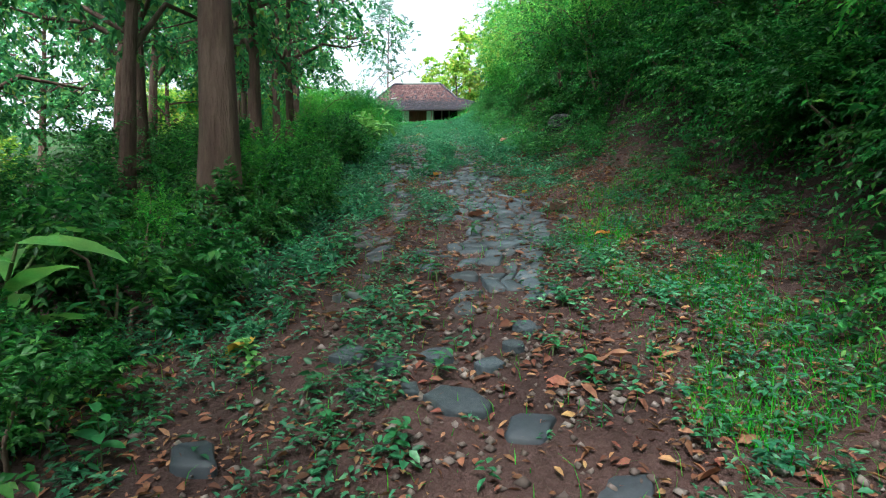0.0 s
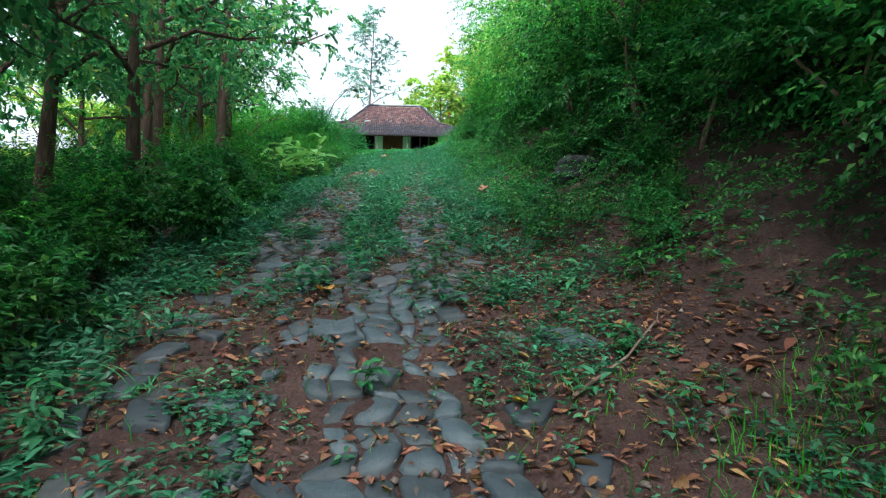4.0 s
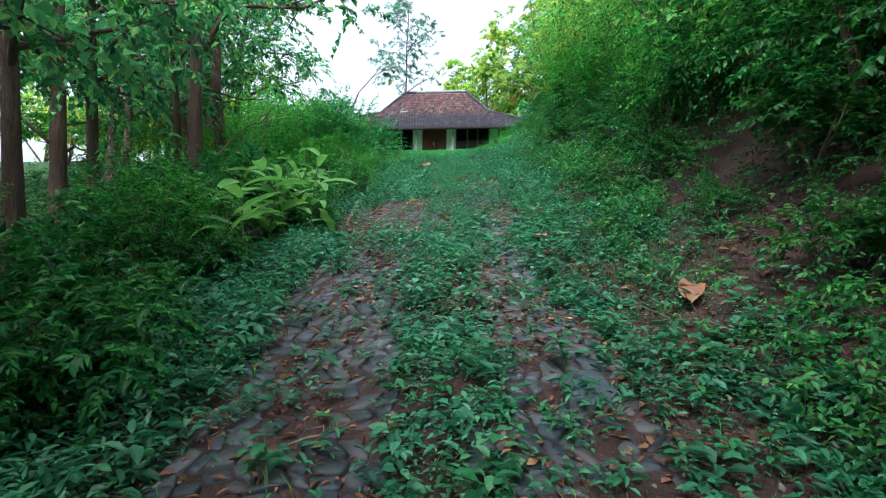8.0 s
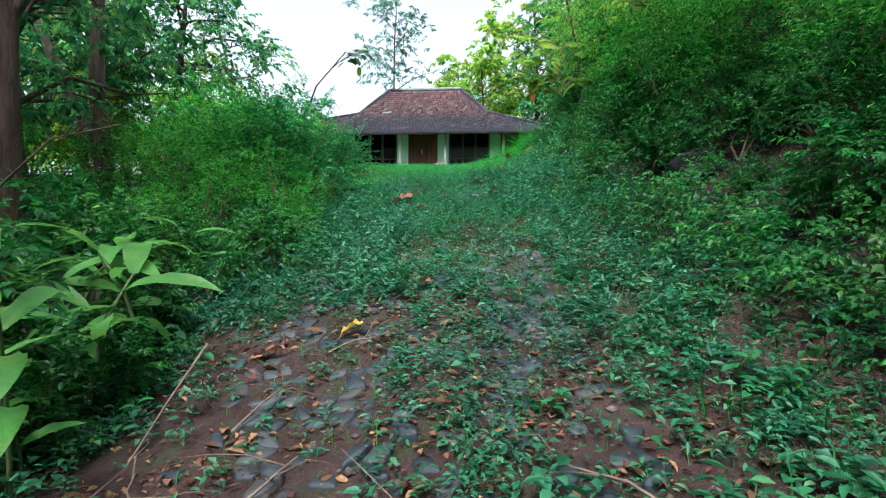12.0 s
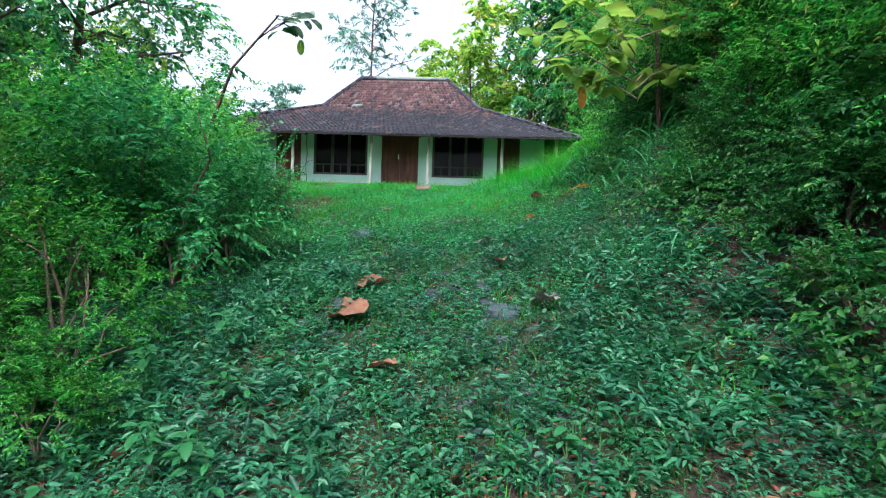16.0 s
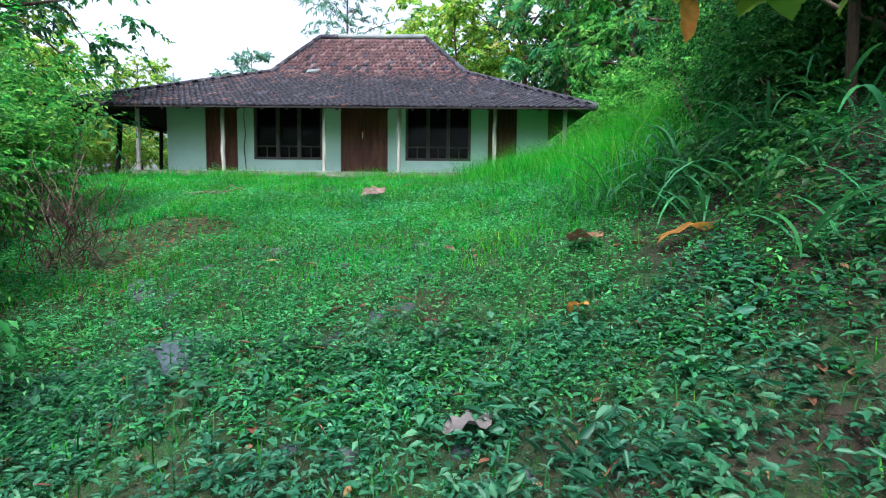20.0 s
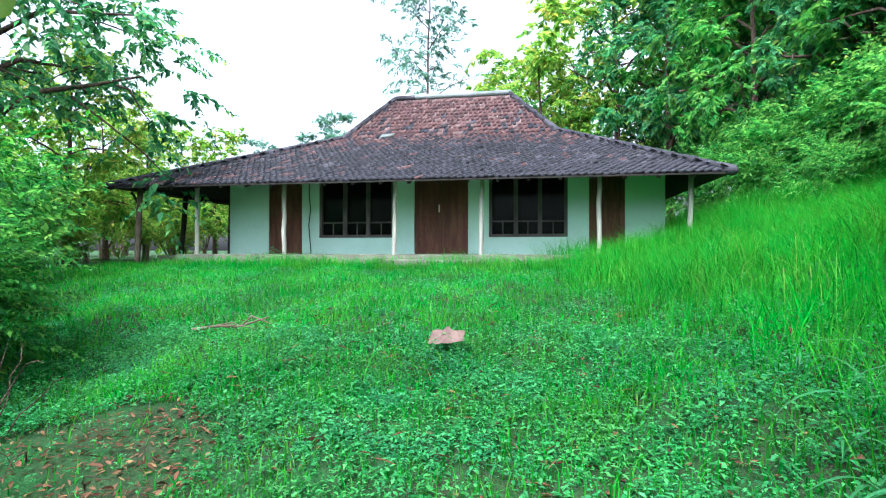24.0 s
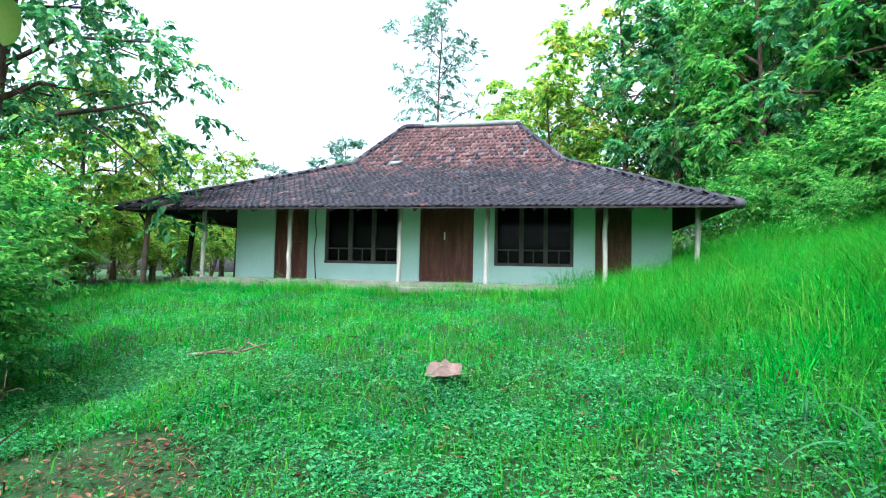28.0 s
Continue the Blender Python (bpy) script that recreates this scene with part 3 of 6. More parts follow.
# roof: boarded faces under, clay tiles over
roof_faces = [
    [(EX0, EAVE_Y, EAVE_Z), (EX1, EAVE_Y, EAVE_Z), (BX1, BREAK_Y, BREAK_Z), (BX0, BREAK_Y, BREAK_Z)],
    [(BX0, BREAK_Y, BREAK_Z), (BX1, BREAK_Y, BREAK_Z), (RX1, RIDGE_Y, RIDGE_Z), (RX0, RIDGE_Y, RIDGE_Z)],
    [(EX0, EY1, EAVE_Z), (EX0, EAVE_Y, EAVE_Z), (BX0, BREAK_Y, BREAK_Z), (BX0, BY1, BREAK_Z)],
    [(BX0, BY1, BREAK_Z), (BX0, BREAK_Y, BREAK_Z), (RX0, RIDGE_Y, RIDGE_Z)],
    [(EX1, EAVE_Y, EAVE_Z), (EX1, EY1, EAVE_Z), (BX1, BY1, BREAK_Z), (BX1, BREAK_Y, BREAK_Z)],
    [(BX1, BREAK_Y, BREAK_Z), (BX1, BY1, BREAK_Z), (RX1, RIDGE_Y, RIDGE_Z)],
    [(EX1, EY1, EAVE_Z), (EX0, EY1, EAVE_Z), (BX0, BY1, BREAK_Z), (BX1, BY1, BREAK_Z)],
    [(BX1, BY1, BREAK_Z), (BX0, BY1, BREAK_Z), (RX0, RIDGE_Y, RIDGE_Z), (RX1, RIDGE_Y, RIDGE_Z)],
]
bm = bmesh.new()
for f in roof_faces:
    bm.faces.new([bm.verts.new(c) for c in f])
bmesh.ops.remove_doubles(bm, verts=bm.verts, dist=1e-4)
bmesh.ops.recalc_face_normals(bm, faces=bm.faces)
bmesh.ops.solidify(bm, geom=list(bm.faces), thickness=0.03)
roof = part("roof", bm, DARK_WOOD, house, "hipped roof of red clay tiles, black with moss lower down")

# one tile: a curved pan and roll with a thick lower lip; u across, v up the slope, w out
tu = np.array([-0.5, -0.3, -0.05, 0.2, 0.38, 0.56])
tw = np.array([0.012, 0.0, 0.0, 0.022, 0.034, 0.016])
tile_local = np.concatenate([np.stack([tu, np.full(6, 1.3), tw + 0.002], 1), np.stack([tu, np.full(6, 0.0), tw + 0.036], 1), np.stack([tu, np.full(6, 0.0), tw - 0.004], 1)])
ia = np.arange(5)
tile_faces = np.concatenate([np.stack([ia, ia + 6, ia + 7, ia + 1], 1), np.stack([ia + 6, ia + 12, ia + 13, ia + 7], 1)])
TW, TH = 0.152, 0.185


def tile_frame(a, b, c, d):
    """Courses of tiles on a face with foot a-b and head d-c: places, and the axes of the face."""
    a, b, c, d = (np.array(p, float) for p in (a, b, c, d))
    u = unit((b - a)[None])[0]
    up = d - a
    v = unit((up - u * (up @ u))[None])[0]
    w = np.cross(u, v)
    height, w0 = (d - a) @ v, (b - a) @ u
    l1, r1 = (d - a) @ u, (c - a) @ u
    out = []
    for r in range(int(height / TH)):
        h = r * TH
        k = h / height
        left, right = l1 * k, w0 + (r1 - w0) * k
        cols = int((right - left) / TW)
        for j in range(cols + 1):
            out.append((left + (j + 0.5 + 0.25 * (1 if r % 2 else -1)) * (right - left) / (cols + 1), h, r, j))
    o = np.array(out)
    pts = a + o[:, :1] * u + o[:, 1:2] * v
    return pts, o[:, 2].astype(int), u, v, w


def tile_verts(pts, u, v, w, jit=1.0):
    n = len(pts)
    du = rng.normal(0, 0.006, n) * jit
    dw = rng.normal(0, 0.006, n) * jit + 0.012
    tilt = rng.normal(0, 0.03, n) * jit
    loc = np.broadcast_to(tile_local, (n, 18, 3)).copy()
    uu = loc[..., 0] * TW + du[:, None]
    vv = loc[..., 1] * TH + uu * tilt[:, None]
    ww = loc[..., 2] + dw[:, None]
    return pts[:, None, :] + uu[..., None] * u + vv[..., None] * v + ww[..., None] * w


tile_sets = {"red": [], "dark": []}
near_tiles = []
for fi, f in enumerate(roof_faces[:6]):
    f4 = f if len(f) == 4 else [f[0], f[1], f[2], f[2]]
    pts, row, u, v, w = tile_frame(*f4)
    upper = fi in (1, 3, 5)
    chance = np.where(upper, np.clip(0.72 + (pts[:, 2] - BREAK_Z) * 0.3, 0, 0.98), np.clip((pts[:, 2] - 2.65) * 0.75, 0, 0.7) + np.clip((-pts[:, 0] - 2.5) * 0.06, 0.02, 0.3))
    red = rng.random(len(pts)) < chance
    if fi == 0:
        close = (row < 5) & (pts[:, 0] > -5.2) & (pts[:, 0] < 6.4)
        near_tiles = [(p, r) for p, r in zip(pts[close], red[close])]
        near_axes = (u, v, w)
        pts, red = pts[~close], red[~close]
    for key, sel in (("red", red), ("dark", ~red)):
        if sel.any():
            tv = tile_verts(pts[sel], u, v, w)
            n = len(tv)
            tf = (tile_faces[None] + 18 * np.arange(n)[:, None, None]).reshape(-1, 4)
            tile_sets[key].append((tv.reshape(-1, 3), [tf]))
for key, m, lab in (("red", TILE_RED, "weathered red clay roof tiles"), ("dark", TILE_DARK, "moss-blackened clay roof tiles")):
    tagged(part_np("tiles", join(tile_sets[key]), m, roof, lab, True), kind="stuff")
# ridge and hips
part_np("ridge_cap", tube([(RX0 + 0.55, RIDGE_Y, RIDGE_Z + 0.06), (RX0 + 1.6, RIDGE_Y, RIDGE_Z + 0.045), (RX1 + 0.05, RIDGE_Y, RIDGE_Z + 0.05)], [0.1, 0.1, 0.1], 8), ZINC, roof, "pale zinc ridge capping")
for a, b in (((RX0, RIDGE_Y, RIDGE_Z), (BX0, BREAK_Y, BREAK_Z)), ((BX0, BREAK_Y, BREAK_Z), (EX0, EAVE_Y, EAVE_Z)), ((RX1, RIDGE_Y, RIDGE_Z), (BX1, BREAK_Y, BREAK_Z)), ((BX1, BREAK_Y, BREAK_Z), (EX1, EAVE_Y, EAVE_Z)),
             ((RX0, RIDGE_Y, RIDGE_Z), (RX0 + 0.6, RIDGE_Y, RIDGE_Z))):
    a, b = np.array(a), np.array(b)
    m = max(2, int(np.linalg.norm(b - a) / 0.3))
    hips = []
    for i in range(m):
        p, q = a + (b - a) * i / m, a + (b - a) * (i + 1.15) / m
        p, q = p + [0, 0, 0.05], q + [0, 0, 0.035]
        hips.append(tube([p, q], [0.085, 0.105], 8, 0.04))
    part_np("hip_tiles", join(hips), TILE_DARK, roof, "row of dark hip tiles")
slip = part_np("loose_tile", (np.array([[-0.22, 0, 0], [0.2, 0.03, 0.02], [0.24, 0.2, 0.05], [-0.2, 0.2, 0.06], [-0.22, 0, 0.03], [0.2, 0.03, 0.05], [0.24, 0.2, 0.08], [-0.2, 0.2, 0.09]]),
               [np.array([[0, 3, 2, 1], [4, 5, 6, 7], [0, 1, 5, 4], [1, 2, 6, 5], [2, 3, 7, 6], [3, 0, 4, 7]])]), ZINC, roof, "slipped pale tile lying crooked")
slip.matrix_local = pose(-2.25, 3.0, 3.48, 24, 0, -12)
# wire down the wall, rail bench on the porch
part_np("cable", tube([(-3.3, -0.02, 1.95), (-3.32, -0.025, 1.5), (-3.28, -0.03, 1.1), (-3.33, -0.025, 0.7), (-3.27, -0.02, 0.0)], [0.012] * 5, 5), DARK_WOOD, house, "dark cable hanging down the wall")
bm = box_bm(-6.5, 2.6, 0.22, -5.55, 2.95, 0.3, 0.01)
for a, b in ((-6.45, 2.65), (-5.62, 2.65), (-6.45, 2.9), (-5.62, 2.9)):
    box_bm(a - 0.03, b - 0.03, -0.04, a + 0.03, b + 0.03, 0.22, 0.004, bm)
bench = new("bench", None)
tagged(bench, "low dark wooden bench on the open porch", "bench")
part("seat", bm, DARK_WOOD, bench)


# ---------------------------------------------------------------- plants: kinds
def stems_from(base, ends, r0, r1, sides=5, bow=0.12):
    out = []
    for e in ends:
        b = np.asarray(base, float)
        e = np.asarray(e, float)
        m1, m2 = b + (e - b) * 0.35, b + (e - b) * 0.7
        k = np.linalg.norm(e - b) * bow
        m1 = m1 + rng.normal(0, k * 0.5, 3) + [0, 0, k]
        m2 = m2 + rng.normal(0, k * 0.5, 3) + [0, 0, k * 0.6]
        out.append(tube([b, m1, m2, e], np.linspace(r0, r1, 4), sides))
    return out


def shrub(name, label, size, leaf, count, mat, group, aspect=0.42, shape=4, stems=4, squash=0.8, floor_open=0.05, category="shrub"):
    """A bush: thin stems from the foot and leafy clumps out to an uneven edge."""
    t = thing(name, (0, 0, -40), label, category, group)
    w, d, h = size
    per = 16
    n = max(12, count // per)
    lobes = max(6, n // 30)
    lo = rand_dirs(lobes)
    lo[:, 2] = rng.uniform(-0.75, 1.0, lobes)
    lk = 0.35 + 0.5 * rng.random(lobes) ** 0.7
    heart = np.stack([lo[:, 0] * w / 2 * lk, lo[:, 1] * d / 2 * lk, h * (0.45 + 0.42 * lo[:, 2] * lk)], axis=1)
    pick = rng.integers(0, lobes, n)
    o = rand_dirs(n) + [0, 0, 0.25]
    reach = min(w, d, h * 1.2)
    c = heart[pick] + o * reach * rng.uniform(0.03, 0.2, n)[:, None]
    c[:, 2] = np.clip(c[:, 2], h * floor_open, None)
    out = unit(heart[pick] - [0, 0, h * 0.3]) * 0.6 + o + [0, 0, 0.25]
    lv = sprays(c, out, reach * rng.uniform(0.14, 0.34, n), per, leaf, aspect, shape)
    part_np("foliage", lv, mat, t)
    picks = rng.choice(n, min(stems, n), replace=False)
    for st in stems_from((0, 0, -0.05), c[picks], 0.02 * h ** 0.5, 0.005):
        part_np("stem", st, TWIG, t)
    return t


def tree(name, label, height, radius, lean, crown, leaf, count, mat, bark, group, first=0.45, limbs=11, aspect=0.45, bow=0.3, category="tree", clump=0.16, shape=4):
    """A tree: tapered trunk with a flare, limbs that fork, and a ragged crown of leaf clumps."""
    t = thing(name, (0, 0, -40), label, category, group)
    k = np.linspace(0, 1, 10)
    wob = np.cumsum(rng.normal(0, 0.012 * height * bow, (10, 2)), axis=0) * k[:, None]
    pts = np.stack([lean[0] * k * height + wob[:, 0], lean[1] * k * height + wob[:, 1], k * height - 0.3 * (k == 0)], axis=1)
    rad = radius * (1 - 0.82 * k) * (1 + 0.5 * np.exp(-k * 14))
    part_np("trunk", tube(pts, rad, 10, 0.05), bark, t, smooth=True)
    ends, tubes = [], []
    for i in range(limbs):
        s = first + (0.98 - first) * (i + rng.random() * 0.6) / limbs
        b = np.array([np.interp(s, k, pts[:, j]) for j in range(3)])
        a = i * 2.4 + rng.normal(0, 0.4)
        reach = crown * (1.15 - 0.65 * (s - first) / (1 - first)) * rng.uniform(0.7, 1.15)
        e = b + np.array([math.cos(a) * reach, math.sin(a) * reach, reach * rng.uniform(0.15, 0.6)])
        r = radius * (1 - 0.8 * s) * 0.55 + 0.008
        tubes += stems_from(b, [e], r, r * 0.25, 6, 0.1)
        ends.append(e)
        for j in range(3):
            m = b + (e - b) * rng.uniform(0.4, 0.9)
            f = m + rng.normal(0, 1, 3) * reach * np.array([0.3, 0.3, 0.2])
            tubes += stems_from(m, [f], r * 0.4, r * 0.12, 4, 0.1)
            ends.append(f)
    for i in range(limbs):
        part_np("limb", join(tubes[4 * i:4 * i + 4]), bark, t, smooth=True)
    ends = np.array(ends + [pts[-1]])
    reps = 3
    c = np.repeat(ends, reps, axis=0) + rng.normal(0, crown * 0.14, (len(ends) * reps, 3)) * [1, 1, 0.7]
    twigs = max(2, count // (len(c) * 14))
    cc = np.repeat(c, twigs, axis=0)
    o = rand_dirs(len(cc)) * [1, 1, 0.6] + unit(cc - pts[-4]) * 0.4
    span = np.repeat(rng.uniform(0.6, 1.4, len(c)), twigs) * crown * clump
    lv = sprays(cc + o * span[:, None] * 0.25, o, span * rng.uniform(0.7, 1.3, len(cc)), 14, leaf, aspect, shape, 0.4)
    part_np("crown", lv, mat, t)
    return t


def put(src, x, y, turn=0.0, size=1.0, lift=0.0, tilt=0.0, z=None):
    zz = float(land(x, y)) if z is None else z
    return copy_thing(src, pose(x, y, zz + lift, tilt, 0, turn) @ Matrix.Scale(size, 4))


def drop(src):
    """Takes a pattern away once its copies stand."""
    for o in (*src.children_recursive, src):
        bpy.data.objects.remove(o)


# ---------------------------------------------------------------- shrubs along the path and round the yard
kinds = {
    "dark": [shrub("shrub", "dense dark green shrub on the bank above the path", (2.5, 2.3, 2.3), 0.085, 7000, L_SHRUB, "shrubs on the bank", 0.5) for _ in range(3)],
    "low": [shrub("shrub", "low leafy bush on the verge of the path", (1.7, 1.5, 1.0), 0.085, 2800, L_SHRUB, "low bushes on the verge", 0.48) for _ in range(3)],
    "bright": [shrub("shrub", "tall bright green shrub with fine leaves", (2.5, 2.4, 2.6), 0.092, 5600, L_BUSH, "tall shrubs by the yard", 0.42, stems=7, floor_open=0.1) for _ in range(2)],
    "fine": [shrub("shrub", "bushy shrub with many small fresh green leaves", (2.4, 2.3, 2.6), 0.092, 5600, m, "tall shrubs by the yard", 0.46, stems=6, floor_open=0.04) for m in (L_YARD, L_BRIGHT)],
    # sunlight on these thickets is painted: the yellow sits in the leaf colour
    "sunny": [shrub("shrub", "yellow-green thicket behind the yard, sun glow put into its leaf colour", (2.6, 2.4, 2.6), 0.16, 2800, L_SUN_TINT, "sunlit thickets") for _ in range(3)],
    "back": [shrub("shrub", "large leafy shrub on the wooded slope", (3.5, 3.3, 3.2), 0.165, 5400, L_BRIGHT, "shrubs on the wooded slope") for _ in range(2)],
}


def hedge(kind_of, y0, y1, step, off, rows=1, spread=0.8, size=(0.8, 1.2)):
    for y in np.arange(y0, y1, step):
        for r in range(rows):
            yy = y + rng.normal(0, step * 0.25)
            xx = path_x(yy) + off + math.copysign(r * spread, off) + rng.normal(0, 0.2)
            put(kinds[kind_of][rng.integers(len(kinds[kind_of]))], xx, yy, rng.uniform(0, 360), rng.uniform(*size))


hedge("dark", -41, -20.5, 1.5, 3.7, 1, 1.7, (0.8, 1.1))
hedge("dark", -41, -29, 1.5, 5.4, 1, 1.7, (0.8, 1.15))
# the brighter leaf of this kind stands for light on the further rows
hedge("back", -29, -20.5, 1.7, 5.4, 1, 1.7, (0.55, 0.8))
hedge("dark", -20, -12.5, 1.4, 3.9, 1, 1.5, (0.5, 0.7))
hedge("back", -20, -12.5, 1.7, 5.4, 1, 1.5, (0.42, 0.6))
hedge("back", -40, -20, 2.4, 6.8, 1, 1.7, (0.8, 1.1))
hedge("low", -29, -15, 1.7, 2.7, 1, 0.8, (0.4, 0.7))
hedge("low", -19, -12.8, 0.9, 2.6, 1, 0.8, (0.35, 0.55))
hedge("dark", -19, -13.0, 1.5, 3.1, 1, 0.8, (0.4, 0.5))
hedge("low", -41, -13, 2.6, 3.3, 1, 0.8, (0.6, 1.1))
# a lighter leaf colour here, painted in place of light on the upper bank
hedge("bright", -33, -21, 2.4, 5.0, 1, 0.8, (0.9, 1.15))
hedge("dark", -39, -33, 3.0, 5.0, 1, 0.8, (0.9, 1.2))
for x, y, s in ((5.5, -10.3, 0.5), (5.0, -9.3, 0.45), (4.9, -10.5, 0.5), (5.7, -9.5, 0.72), (5.6, -10.9, 0.8), (5.3, -10.0, 0.5), (5.8, -8.8, 0.6), (5.8, -12.2, 0.6), (6.5, -10.2, 0.75), (5.2, -12.7, 0.36), (5.0, -13.5, 0.34)):
    put(kinds["dark"][rng.integers(3)], x, y, rng.uniform(0, 360), s)
# lighter-leaved kind, chosen to put light into this part of the bank
for x, y, s in ((5.3, -13.0, 0.5), (5.5, -12.0, 0.62), (5.7, -12.9, 0.7), (5.5, -13.8, 0.65), (5.4, -15.2, 0.65), (5.6, -16.6, 0.65), (5.9, -18.2, 0.7), (6.0, -19.8, 0.7)):
    put(kinds["bright"][rng.integers(2)], x, y, rng.uniform(0, 360), s)
hedge("low", -41, -22.6, 0.85, -2.45, 1, 1.2, (0.45, 1.15))
hedge("bright", -40, -23, 2.1, -3.3, 1, 1.2, (0.4, 0.65))
hedge("low", -22.4, -17.8, 0.8, -2.5, 1, 1.2, (0.5, 0.8))
hedge("low", -17.6, -15.5, 1.0, -2.3, 1, 1.2, (0.6, 0.9))
hedge("low", -41, -15, 1.2, -3.7, 1, 1.2, (0.9, 1.6))
hedge("dark", -40, -14, 2.6, -6.5, 1, 2.4, (0.8, 1.1))
hedge("dark", -40, -12, 2.3, -9.3, 1, 3.0, (0.8, 1.1))
hedge("sunny", -38, -14, 4.0, -11.0, 1, 2.4, (0.8, 1.2))
for x, y, s in ( (-3.5, -8.9, 1.05), (-1.5, -11.8, 0.75), (-3.4, -11.2, 1.0), (-2.4, -13.4, 0.8), (-4.9, -7.2, 1.0), (-6.4, -5.4, 1.0), (-7.6, -6.4, 1.25), (-6.3, -7.6, 1.1), (-5.4, -9.2, 1.15), (-4.6, -12.8, 1.0), (-3.6, -15.0, 0.8), (-1.4, -15.2, 0.6), (0.15, -15.7, 0.34), (-0.5, -14.7, 0.58), (-1.7, -12.9, 0.9), (-1.2, -11.3, 0.68), (-1.3, -16.4, 0.5)):
    put(kinds["bright"][rng.integers(2)], x, y, rng.uniform(0, 360), s)
for x, y, s in ((-2.4, -9.1, 1.0), (-2.15, -9.1, 0.8), (-2.95, -8.5, 1.1), (-2.7, -9.9, 0.9), (-0.65, -13.0, 0.92), (-0.2, -12.7, 0.6), (-1.5, -12.4, 0.95)):
    put(kinds["fine"][int(y > -11)], x, y, rng.uniform(0, 360), s)
for x, y, s in ((-8.7, 1.0, 0.55), (-8.9, 3.0, 0.65), (-8.7, 5.5, 0.75), (-9.6, 7.4, 0.95), (-8.5, 9.6, 0.9), (-10.9, -1.2, 0.8), (-9.0, -0.7, 0.45), (-10.5, 0.5, 0.9), (-9.8, 3.5, 1.0), (-11.5, 5.5, 1.2), (-9.0, 8.5, 1.0), (-13.5, 2.0, 1.2), (-12.5, 9.0, 1.4), (-8.0, 12.0, 1.1), (-15, 6, 1.5), (-10, 13, 1.4), (-9.2, -2.5, 0.8), (-11.5, -2.0, 1.1), (-14, -2.5, 1.3), (-17, 2, 1.6), (-18, 10, 1.8), (-10, -5, 1.0), (-13, -6, 1.2),
                (-16, -6, 1.5), (-6, 14, 1.2), (-20, -3, 1.8), (-21, 5, 2.0)):
    put(kinds["sunny"][rng.integers(3)], x, y, rng.uniform(0, 360), s)
for x, y, s in ((7.3, 1.2, 0.5), (7.7, 4.2, 0.75), (7.6, -1.2, 0.45), (8.8, 0.2, 0.8), (7.3, 7.0, 0.75), (8.2, -3.2, 0.75), (9.8, -1.0, 1.0), (8.4, 1.5, 0.9), (11.5, 2.0, 1.2), (9.6, 5.0, 1.1), (12.5, -4.0, 1.1), (8.0, 8.0, 1.0), (13.5, 7.0, 1.3), (15, 0, 1.4), (7.4, -7.6, 0.6), (10.2, -6.4, 0.9), (14.0, -8.0, 1.2), (16, 4.5, 1.5), (17, 9, 1.6),
                (6.2, -10.6, 0.62), (7.8, -9.8, 0.8), (9.6, -10.4, 1.0), (6.4, -12.6, 0.7), (8.0, -13.0, 0.9), (11.5, -9.5, 1.2), (11, 9, 1.2), (7.4, 12, 1.1), (4.5, 14, 1.1)):
    put(kinds["back"][rng.integers(2)], x, y, rng.uniform(0, 360), s)
for lst in kinds.values():
    for s in lst:
        drop(s)

# ---------------------------------------------------------------- trees
teak = [tree("tree", "slender teak tree with brown bark beside the path", 8.5, 0.14, (0.03, 0.0), 2.3, 0.17, 3000, L_TREE, BARK, "teak trees", 0.34, 11, 0.6, clump=0.22) for _ in range(3)]
# the teak at (-1.4, -34.0) stands out of view, added to shade the verge
for x, y, s, tn in ((0.95, -32.5, 1.6, 130), (-1.6, -30.5, 1.0, 70), (-0.2, -28.6, 0.95, 140), (-2.6, -28.4, 1.1, 200), (-0.6, -25.6, 0.8, 260), (-2.4, -25.2, 0.95, 30), (-4.5, -26.5, 1.1, 90), (-3.68, -16.3, 1.25, 10), (-4.2, -19.5, 1.1, 150), (-5.2, -14.4, 0.9, 250),
                    (-5.6, -17.0, 1.1, 300), (-6.5, -22.0, 1.2, 45), (-5.8, -30.0, 1.2, 120), (-2.8, -34.5, 1.1, 190), (-1.4, -34.0, 1.1, 220), (-2.2, -22.3, 0.9, 330), (-7.5, -13.5, 1.1, 20), (-8.5, -26.0, 1.2, 60), (-9, -19, 1.2, 160), (-9, -33, 1.2, 260)):
    put(teak[rng.integers(3)], x, y, tn, s)
wood = [tree("tree", "leafy forest tree on the slope", 9.0, 0.16, (0.0, 0.02), 2.8, 0.29, 8600, m, BARK, "forest trees", 0.14, 13, 0.5, clump=0.19) for m in (L_TREE, L_BRIGHT, L_SUN_TINT)]
